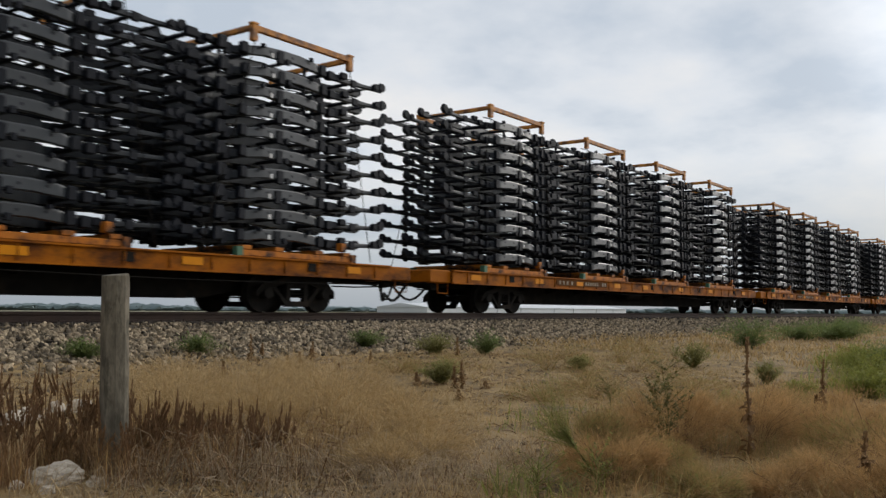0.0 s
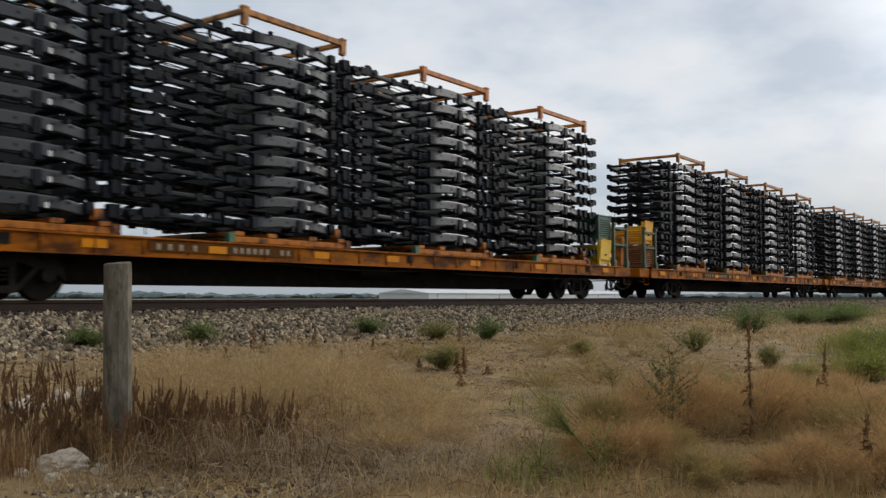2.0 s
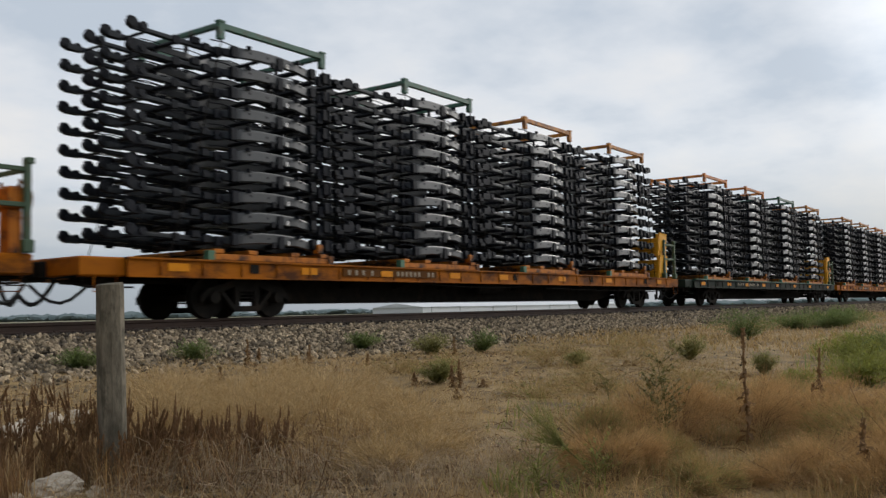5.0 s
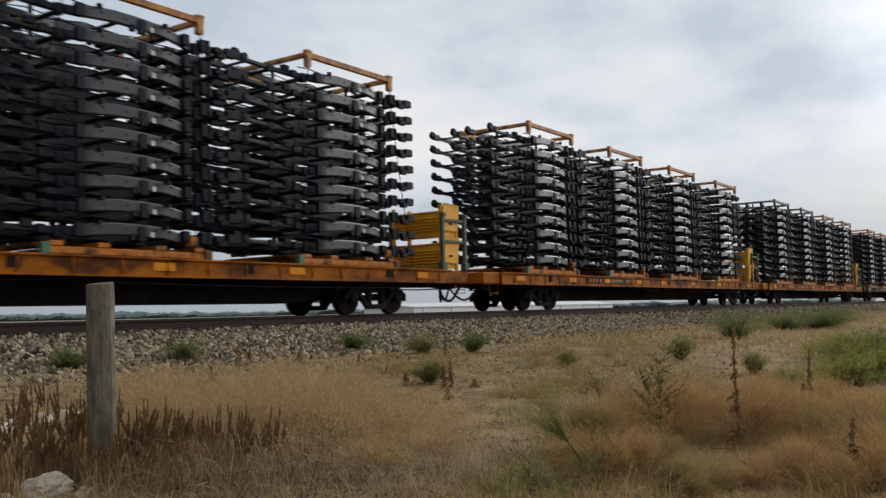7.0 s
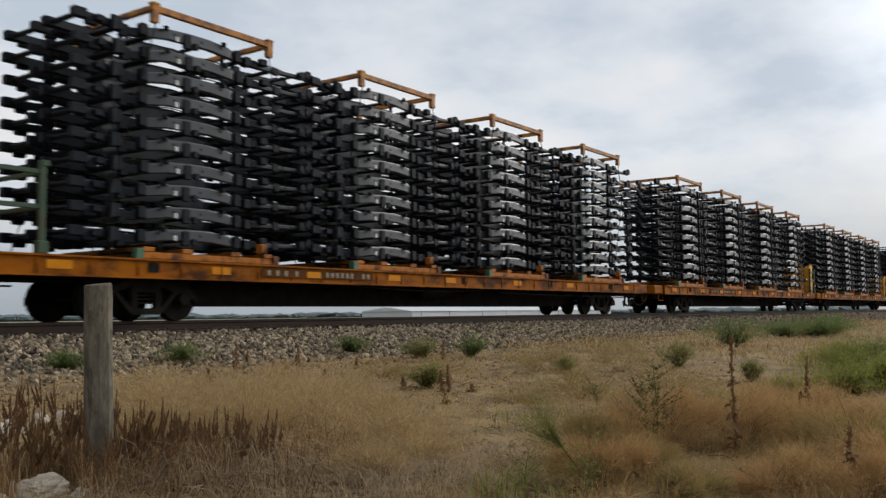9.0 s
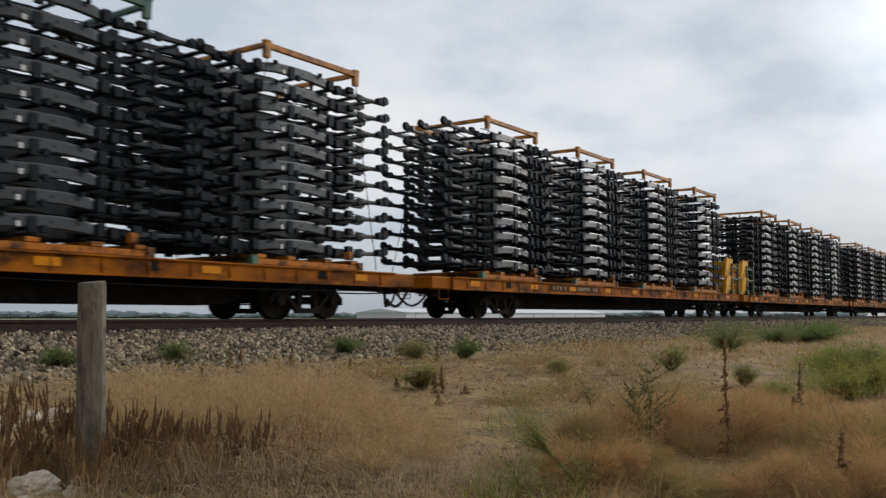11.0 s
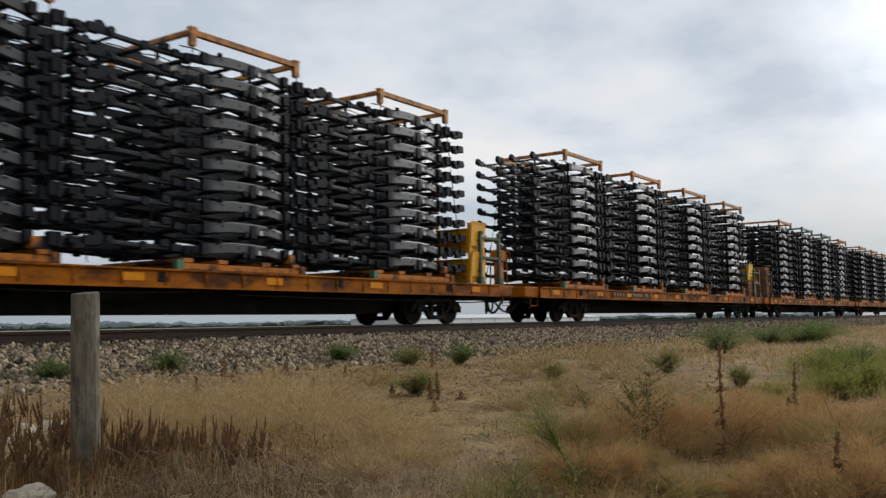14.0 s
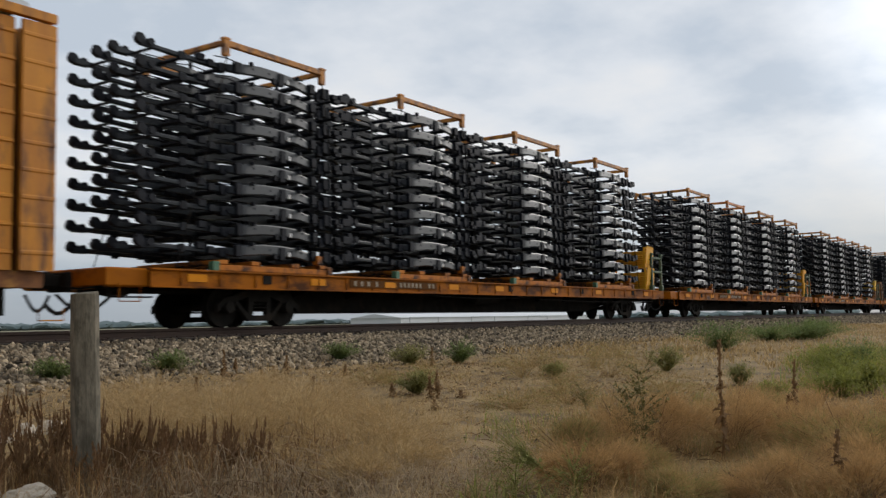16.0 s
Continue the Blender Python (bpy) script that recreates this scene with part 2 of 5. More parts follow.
# foliage colour paled and blued to paint in the haze of distance
FARTREE = mat("haze_tinted_foliage", (0.125, 0.17, 0.175), (0.16, 0.205, 0.205), 0.95, 0, 0.05, 0.6, 0)
FIELD = mat("far_field", (0.17, 0.17, 0.1), (0.22, 0.2, 0.12), 0.95, 0, 0.02, 0.6, 0)
SHED = mat("white_metal_cladding", (0.62, 0.64, 0.66), (0.7, 0.71, 0.72), 0.5, 0, 0.2, 3, 0)
SHEDTRIM = mat("grey_metal_trim", (0.4, 0.42, 0.44), (0.45, 0.47, 0.48), 0.5, 0, 0.5, 6, 0)


# ---------------------------------------------------------------- mesh building
class Geo:
    """Gathers vertices and faces, with a material slot for each face."""

    def __init__(self):
        self.v, self.f, self.s = [], [], []

    def add(self, verts, faces, slot=0):
        o = len(self.v)
        self.v += [tuple(p) for p in verts]
        self.f += [tuple(i + o for i in f) for f in faces]
        self.s += [slot] * len(faces)
        return self

    def box(self, x0, x1, y0, y1, z0, z1, slot=0, c=0.0, m=None):
        """A box with its long vertical and top edges chamfered by c."""
        if c <= 0:
            vs = [(x, y, z) for z in (z0, z1) for x, y in ((x0, y0), (x1, y0), (x1, y1), (x0, y1))]
            fs = [(3, 2, 1, 0), (4, 5, 6, 7)] + [(i, (i + 1) % 4, 4 + (i + 1) % 4, 4 + i) for i in range(4)]
        else:
            ring = lambda d: [(x0 + d, y0 + d), (x1 - d, y0 + d), (x1 - d, y1 - d), (x0 + d, y1 - d)]
            vs = [(x, y, z) for d, z in ((c, z0), (0, z0 + c), (0, z1 - c), (c, z1)) for x, y in ring(d)]
            fs = [(3, 2, 1, 0), (12, 13, 14, 15)]
            for k in range(3):
                fs += [(4 * k + i, 4 * k + (i + 1) % 4, 4 * k + 4 + (i + 1) % 4, 4 * k + 4 + i) for i in range(4)]
        if m is not None:
            vs = [m @ Vector(p) for p in vs]
        return self.add(vs, fs, slot)

    def tube(self, pts, r, n=6, slot=0, cap=True):
        """A round bar along pts; r is one radius or one for each point."""
        pts = [Vector(p) for p in pts]
        rs = r if isinstance(r, (list, tuple)) else [r] * len(pts)
        vs, fs = [], []
        for i, p in enumerate(pts):
            d = (pts[min(i + 1, len(pts) - 1)] - pts[max(i - 1, 0)]).normalized()
            a = d.cross(Vector((0, 0, 1)) if abs(d.z) < 0.9 else Vector((1, 0, 0))).normalized()
            b = d.cross(a)
            vs += [p + rs[i] * (math.cos(2 * math.pi * k / n) * a + math.sin(2 * math.pi * k / n) * b) for k in range(n)]
        for i in range(len(pts) - 1):
            fs += [(i * n + k, i * n + (k + 1) % n, (i + 1) * n + (k + 1) % n, (i + 1) * n + k) for k in range(n)]
        if cap:
            fs += [tuple(range(n))[::-1], tuple((len(pts) - 1) * n + k for k in range(n))]
        return self.add(vs, fs, slot)

    def sweep(self, rings, slot=0):
        """Joins rings of equal length into a closed skin."""
        n = len(rings[0])
        vs = [p for r in rings for p in r]
        fs = []
        for i in range(len(rings) - 1):
            fs += [(i * n + k, i * n + (k + 1) % n, (i + 1) * n + (k + 1) % n, (i + 1) * n + k) for k in range(n)]
        fs += [tuple(range(n))[::-1], tuple((len(rings) - 1) * n + k for k in range(n))]
        return self.add(vs, fs, slot)

    def mesh(self, name, *mats, smooth=False):
        me = bpy.data.meshes.new(name)
        me.from_pydata(self.v, [], self.f)
        for m in mats:
            me.materials.append(m)
        me.polygons.foreach_set("material_index", self.s)
        if smooth:
            me.polygons.foreach_set("use_smooth", [True] * len(self.f))
        me.update()
        return me


def fixed(me):
    """Outward normals."""
    bm = bmesh.new()
    bm.from_mesh(me)
    bmesh.ops.recalc_face_normals(bm, faces=bm.faces)
    bm.to_mesh(me)
    bm.free()
    return me


def part(name, geo, mats, parent, label="", at=None, smooth=False):
    """One mesh object, under parent if there is one. geo: a Geo or a ready mesh."""
    me = geo if isinstance(geo, bpy.types.Mesh) else fixed(geo.mesh(name, *(mats if isinstance(mats, (list, tuple)) else [mats]), smooth=smooth))
    ob = new(name, me)
    if parent is not None:
        ob.parent = parent
    if at is not None:
        ob.matrix_basis = at
    if label:
        ob["label"] = label
    return ob


rng = random.Random(7)
MOVING = []          # (thing, x at 0 s, y, z, turn)


def rides(ob, x, y, z, turn=0.0):
    MOVING.append((ob, x, y, z, turn))
    ob.matrix_basis = pose(x, y, z, 0, 0, turn)
    return ob


# ---------------------------------------------------------------- ground, track bed, distance
PROFILE = [(-60, 0.2), (-5, 0.25), (0, 0.32), (4, 0.45), (7, 0.6), (10.5, 0.73), (12.7, 1.07), (13.2, 1.13), (13.5, 1.175), (16.9, 1.175), (17.2, 1.13), (18.2, 0.95), (20.5, 0.35), (30, 0.1), (90, 0.0)]


def rise(y):
    for (y0, z0), (y1, z1) in zip(PROFILE, PROFILE[1:]):
        if y <= y1:
            return z0 + (z1 - z0) * max(0.0, (y - y0) / (y1 - y0))
    return 0.0


def land(x, y):
    """Height of the ground: the cross section of the bank, with gentle unevenness off the track bed."""
    free = min(1.0, max(0.0, (11.0 - y) / 3)) if y < 15 else 0.0
    return rise(y) + free * (0.07 * noise.noise(Vector((x * 0.35, y * 0.35, 0))) + 0.03 * noise.noise(Vector((x * 1.3, y * 1.3, 3))))


def build_ground():
    xs = [-3000, -900, -300, -100, -40, -20] + [-10 + 0.5 * i for i in range(120)] + [52, 56, 60, 66, 74, 84, 100, 130, 180, 300, 600, 1200, 3000]
    ys = [-3000, -600, -100, -30, -10, -5] + [-2 + 0.4 * i for i in range(31)] + [10.8, 11.6, 12.7, 13.2, 13.5, 16.9, 17.2, 18.2, 20.5, 30, 60, 90, 300, 1000, 3000]
    g = Geo()
    vs = [(x, y, land(x, y)) for x in xs for y in ys]
    n = len(ys)
    fs, slots = [], []
    for i in range(len(xs) - 1):
        for j in range(n - 1):
            fs.append((i * n + j, (i + 1) * n + j, (i + 1) * n + j + 1, i * n + j + 1))
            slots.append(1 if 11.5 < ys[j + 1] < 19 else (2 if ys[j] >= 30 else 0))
    g.add(vs, fs)
    g.s = slots
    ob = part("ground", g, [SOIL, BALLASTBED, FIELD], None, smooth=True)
    tagged(ob, "dry grassy soil rising to a crushed stone railway bank", "ground", kind="structure")


def rail_section():
    half = [(0.075, 0.0), (0.075, 0.012), (0.02, 0.035), (0.012, 0.11), (0.036, 0.125), (0.036, 0.165), (0.028, 0.172)]
    return half + [(-a, b) for a, b in half[::-1]]


def build_track():
    for side in (-1, 1):
        g = Geo()
        y = TRACK_Y + side * 0.7525
        g.sweep([[(x, y + a, RAIL_Z - 0.172 + b) for a, b in rail_section()] for x in (-400, -100, 0, 100, 400, 1500)])
        tagged(part("rail", g, RAILTOP, None), "brown rusty steel rail spiked to dark timber ties", "rail", "rails of the track", "structure")
    bed = new("sleepers")
    tagged(bed, "row of dark creosoted timber sleepers under the rails", "sleepers", kind="structure")
    g = Geo().box(-0.115, 0.115, -1.3, 1.3, -0.18, 0, c=0.012)
    tie = fixed(g.mesh("tie", TIE))
    plate = fixed(Geo().box(-0.09, 0.09, -0.17, 0.17, 0, 0.014).mesh("plate", RAILTOP))
    for i in range(190):
        x = -8 + 0.52 * i
        part("tie", tie, None, bed, at=pose(x, TRACK_Y + rng.uniform(-0.03, 0.03), RAIL_Z - 0.176, 0, 0, rng.uniform(-0.8, 0.8)))
    g = Geo()
    for i in range(700):
        x = 90.8 + 0.52 * i if i < 500 else -8.5 - 0.52 * (i - 500)
        g.box(x - 0.115, x + 0.115, TRACK_Y - 1.3, TRACK_Y + 1.3, RAIL_Z - 0.36, RAIL_Z - 0.176)
    tagged(part("far_ties", g, TIE, bed), kind="stuff")
    g = Geo()
    for i in range(190):
        x = -8 + 0.52 * i
        for side in (-1, 1):
            yy = TRACK_Y + side * 0.7525
            for dy in (-0.1, 0.1):
                g.box(x - 0.012 + 0.05, x + 0.012 + 0.05, yy + dy - 0.012, yy + dy + 0.012, RAIL_Z - 0.176, RAIL_Z - 0.14)
            g.box(x - 0.1, x + 0.1, yy - 0.16, yy + 0.16, RAIL_Z - 0.177, RAIL_Z - 0.166)
    tagged(part("tie_plates", g, RAILTOP, bed), kind="stuff")


def stone_mesh(i):
    r = random.Random(100 + i)
    bm = bmesh.new()
    bmesh.ops.create_icosphere(bm, subdivisions=1, radius=1)
    sx, sy, sz = r.uniform(0.8, 1.2), r.uniform(0.7, 1.1), r.uniform(0.5, 0.85)
    for v in bm.verts:
        k = r.uniform(0.6, 1.2)
        v.co = Vector((v.co.x * sx * k, v.co.y * sy * k, v.co.z * sz * k))
    vs = [v.co.copy() for v in bm.verts]
    fs = [tuple(v.index for v in f.verts) for f in bm.faces]
    bm.free()
    return vs, fs


SHAPES = [stone_mesh(i) for i in range(8)]


def build_ballast():
    """Loose crushed stone on the shoulder and between the ties."""
    near, far, dark_stones = Geo(), Geo(), Geo()
    for g, x0, x1, count, size in ((near, -6, 30, 28000, (0.024, 0.066)), (far, 30, 110, 15000, (0.035, 0.08))):
        for i in range(count):
            x = rng.uniform(x0, x1)
            u = rng.random()
            y = 10.0 + 3.6 * (1 - (1 - u) ** 1.0) if u < 0.86 else rng.uniform(13.2, 14.42)
            if y < 10.9 and rng.random() < 0.75 - 0.5 * (y - 10.0):
                continue
            vs, fs = SHAPES[rng.randrange(8)]
            s = rng.uniform(*size) * (1 if y < 13.2 else 0.85)
            e = Euler((rng.uniform(0, 6.3), rng.uniform(0, 6.3), rng.uniform(0, 6.3))).to_matrix() * s
            o = Vector((x, y, land(x, y) + s * rng.uniform(0.05, 0.6)))
            # stones nearest the rails take the darker material
            (dark_stones if y > 13.55 + 0.3 * rng.random() else g).add([e @ p + o for p in vs], fs)
    tagged(part("ballast", near, BALLAST, None), "loose grey and brown crushed stone on the bank", "ballast", kind="stuff")
    tagged(part("ballast", dark_stones, DARKBALLAST, None), "dark crushed stone beside the rails", "ballast", kind="stuff")
    tagged(part("ballast", far, BALLAST, None), "loose grey and brown crushed stone farther along the bank", "ballast", kind="stuff")


build_ground()
build_track()


# ---------------------------------------------------------------- flat wagons
def bogie(parent, x):
    b = new("bogie")
    b.parent, b.matrix_basis = parent, pose(x, 0, 1.02 - DECK)
    wheel = Geo()
    rings = []
    for y, r in ((-0.07, 0.36), (-0.07, 0.415), (0.045, 0.42), (0.05, 0.445), (0.075, 0.445), (0.075, 0.36)):
        rings.append([(r * math.cos(a * math.pi / 14), y, r * math.sin(a * math.pi / 14)) for a in range(28)])
    wheel.sweep(rings)
    wheel.sweep([[(r * math.cos(a * math.pi / 8), y, r * math.sin(a * math.pi / 8)) for a in range(16)] for y, r in ((-0.16, 0.09), (-0.15, 0.12), (-0.06, 0.14))])
    wm = fixed(wheel.mesh("wheel", GRIME))
    for ax in (-0.864, 0.864):
        part("axle", Geo().tube([(ax, -0.7, -0.6), (ax, 0.7, -0.6)], 0.08, 10), GRIME, b)
        for side in (-1, 1):
            part("wheel", wm, None, b, at=pose(ax, side * 0.78, -0.6, 0, 0, 0 if side < 0 else 180))
    for side in (-1, 1):
        y = side * 0.99
        g = Geo()
        # cast side frame: arched top member, sagging bottom member, pedestals over the axle boxes
        top = [(-1.18, -0.56), (-1.02, -0.42), (-0.62, -0.33), (-0.3, -0.22), (0.3, -0.22), (0.62, -0.33), (1.02, -0.42), (1.18, -0.56)]
        g.sweep([[(px, y - 0.06, pz), (px, y + 0.06, pz), (px, y + 0.06, pz - 0.15), (px, y - 0.06, pz - 0.15)] for px, pz in top])
        low = [(-0.68, -0.42), (-0.32, -0.78), (0.32, -0.78), (0.68, -0.42)]
        g.sweep([[(px, y - 0.06, pz), (px, y + 0.06, pz), (px, y + 0.06, pz - 0.12), (px, y - 0.06, pz - 0.12)] for px, pz in low])
        for px in (-0.26, 0.26):
            g.box(px - 0.06, px + 0.06, y - 0.06, y + 0.06, -0.8, -0.3)
        part("side_frame", g, GRIME, b)
        for ax in (-0.864, 0.864):
            part("axle_box", Geo().tube([(ax, y - 0.1, -0.6), (ax, y + 0.1, -0.6)], 0.13, 10), GRIME, b)
        g = Geo()
        for px in (-0.12, 0, 0.12):
            for k in range(5):
                g.tube([(px, y, -0.7 + 0.07 * k), (px, y, -0.665 + 0.07 * k)], 0.055, 8)
        part("springs", g, GRIME, b)
    part("bolster", Geo().box(-0.2, 0.2, -1.05, 1.05, -0.5, -0.2, c=0.03), GRIME, b)
    part("centre_plate", Geo().tube([(0, 0, -0.21), (0, 0, -0.2), (0, 0, 0.0)], 0.3, 12), GRIME, b)
    return b


def flat_wagon(sill, deck, dark=False):
    """A long flat wagon, x from 0 at its rear coupling to 28.2, deck top at z 0."""
    car = new("flat_wagon")
    L0, L1 = 0.42, PITCH - 0.42
    part("deck_plate", Geo().box(L0 + 0.9, L1 - 0.9, -1.33, 1.33, -0.05, 0.0), GRIME if not dark else GREEN, car, "worn steel deck plate")
    for side in (-1, 1):
        s = side
        g = Geo()
        ya, yb = sorted((s * 1.37, s * 1.34))
        g.box(L0 + 0.9, L1 - 0.9, ya, yb, -0.34, -0.012)
        ya, yb = sorted((s * 1.42, s * 1.30))
        g.box(L0 + 0.9, L1 - 0.9, ya, yb, -0.035, 0.004, c=0.006)
        ya, yb = sorted((s * 1.41, s * 1.32))
        g.box(L0 + 0.9, L1 - 0.9, ya, yb, -0.36, -0.335, c=0.004)
        part("side_sill", g, sill, car, "rust streaked yellow side sill" if not dark else "dark green side sill")
        if dark:
            ya, yb = sorted((s * 1.425, s * 1.31))
            part("edge_strip", Geo().box(L0 + 0.9, L1 - 0.9, ya, yb, 0.006, 0.035), GREEN, car, "bright green deck edge")
        ribs = 26
        rib = fixed(Geo().box(-0.014, 0.014, -0.012, 0.012, -0.15, 0.14).mesh("rib", sill))
        for i in range(ribs):
            part("sill_rib", rib, None, car, at=pose(L0 + 1.6 + i * (PITCH - 3.9) / (ribs - 1), s * 1.381, -0.16, 0, 0, 0))
        pocket = fixed(Geo().box(-0.12, 0.12, -0.012, 0.012, -0.09, 0.09).mesh("pocket", GRIME))
        for x in (4.3, 9.4, 14.6, 19.6, 24.2):
            part("stake_pocket", pocket, None, car, at=pose(x, s * 1.376, -0.15))
        plate = fixed(Geo().box(-0.24, 0.24, -0.004, 0.004, -0.075, 0.075).mesh("reflector", REFLECT))
        for x in (2.6, 5.6, 11.6, 13.9, 17.5, 21.2, 25.6):
            part("reflector", plate, None, car, "bright yellow reflective plate", at=pose(x + 0.3 * math.sin(x * 7), s * 1.379, -0.16))
        if s < 0:
            bar = fixed(Geo().box(-0.042, 0.042, -0.002, 0.002, -0.058, 0.058).mesh("stencil_bar", PALE))
            for x in (7.18, 7.43, 7.68, 8.0, 8.98, 9.15, 9.32, 9.49, 9.66, 9.83, 10.24, 10.42):
                part("stencil_bar", bar, None, car, "worn pale stencilled bar", at=pose(x, -1.399, -0.16))
            part("reflector", fixed(Geo().box(-0.22, 0.22, -0.004, 0.004, -0.07, 0.07).mesh("reflector", REFLECT)), None, car, "bright yellow reflective plate", at=pose(8.54, -1.402, -0.17))
            back = Geo().box(6.98, 10.6, -1.396, -1.385, -0.25, -0.07)
            part("marking_patch", back, DARKGREEN if dark else MARKING, car, "dark repainted marking patch")
    # fish-bellied centre sill
    rings = []
    for x, z in ((L0 + 0.7, -0.38), (3.9, -0.42), (6.2, -0.84), (PITCH - 6.2, -0.84), (PITCH - 3.9, -0.42), (L1 - 0.7, -0.38)):
        rings.append([(x, -0.42, -0.05), (x, -0.42, z), (x, 0.42, z), (x, 0.42, -0.05)])
    part("centre_sill", Geo().sweep(rings), GRIME, car)
    beam = fixed(Geo().sweep([[(-0.06, y, -0.055), (0.06, y, -0.055), (0.06, y, z), (-0.06, y, z)] for y, z in ((-1.33, -0.27), (-0.44, -0.5), (0.44, -0.5), (1.33, -0.27))]).mesh("cross_bearer", GRIME))
    for i in range(9):
        part("cross_bearer", beam, None, car, at=pose(6.0 + i * 2.0, 0, 0))
    for x, sgn in ((0, 1), (PITCH, -1)):
        e = lambda a, b: sorted((x + sgn * a, x + sgn * b))
        g = Geo()
        a, b = e(0.42, 1.32)
        g.box(a, b, -1.3, 1.3, -0.35, -0.004, c=0.03)
        part("end_sill", g, sill, car)
        a, b = e(0.3, 0.42)
        part("striker", Geo().box(a, b, -0.3, 0.3, -0.42, -0.06, c=0.02), GRIME, car)
        g = Geo()
        a, b = e(-0.06, 0.4)
        g.box(a, b, -0.11, 0.11, -0.34, -0.1, c=0.03)
        a, b = e(-0.06, 0.12)
        g.box(a, b, -0.2, 0.16, -0.36, -0.06, c=0.05)
        part("coupler", g, GRIME, car)
        pts = [(x + sgn * 0.55, -0.35, -0.4)]
        for k in range(7):
            u = k / 6
            pts.append((x + sgn * (0.5 - 0.5 * u), -0.4 + 0.3 * u, -0.42 - 0.4 * math.sin(u * 2.6)))
        part("brake_hose", Geo().tube(pts, 0.04, 7), RUBBER, car, "black rubber brake hose")
        pts = [(x + sgn * (1.0 - 0.16 * k), -0.75 + 0.06 * k, -0.42 - 0.38 * math.sin(0.5 * k)) for k in range(7)]
        part("air_hose", Geo().tube(pts, 0.032, 6), RUBBER, car, "black rubber air hose")
        g = Geo()
        for zz in (-0.42, -0.5):
            g.tube([(x + sgn * 0.5, -0.9, zz + 0.03), (x + sgn * 1.3, -0.2, zz), (x + sgn * 2.2, -0.3, zz)], 0.018, 5)
        part("brake_pipe", g, GRIME, car)
        g = Geo()
        a0, b0 = x + sgn * 0.65, x + sgn * 1.1
        g.tube([(a0, -1.36, -0.29), (a0, -1.36, -0.62), (b0, -1.36, -0.62), (b0, -1.36, -0.29)], 0.013, 5)
        part("step_iron", g, sill, car)
        bogie(car, x + (4.4 if sgn > 0 else -4.1))
        # pipework and cut lever under the end
        g = Geo()
        g.tube([(x + sgn * 0.45, -1.2, -0.34), (x + sgn * 0.4, -0.5, -0.37), (x + sgn * 0.25, -0.2, -0.32)], 0.016, 5)
        g.tube([(x + sgn * 0.5, -1.25, -0.3), (x + sgn * 0.5, -1.25, -0.52), (x + sgn * 0.85, -1.25, -0.52)], 0.014, 5)
        part("cut_lever", g, GRIME, car)
        g = Geo()
        for dy, zz in ((-0.95, -0.36), (-0.8, -0.46), (-0.55, -0.41)):
            g.tube([(x + sgn * 0.35, dy, zz), (x + sgn * 1.1, dy, zz - 0.03), (x + sgn * 1.5, dy + 0.05, zz + 0.06), (x + sgn * 2.6, dy + 0.1, zz + 0.04)], 0.022, 6)
        part("train_pipe", g, GRIME, car)
        part("valve", Geo().box(min(x + sgn * 0.9, x + sgn * 1.12), max(x + sgn * 0.9, x + sgn * 1.12), -0.99, -0.84, -0.52, -0.34, c=0.03), GRIME, car)
    part("brake_rod", Geo().tube([(16.5 + k, -1.33, -0.46 - 0.05 * math.sin(math.pi * k / 10)) for k in range(11)], 0.012, 5), GRIME, car)
    part("brake_cable", Geo().tube([(9.5 + 0.9 * k, -1.3, -0.36 - 0.1 * math.sin(math.pi * k / 8)) for k in range(9)], 0.014, 5), GRIME, car)
    tank = Geo().tube([(13.2, -0.85, -0.45), (13.25, -0.85, -0.45), (14.5, -0.85, -0.45), (14.55, -0.85, -0.45)], [0.1, 0.17, 0.17, 0.1], 12)
    part("air_tank", tank, GRIME, car)
    return car


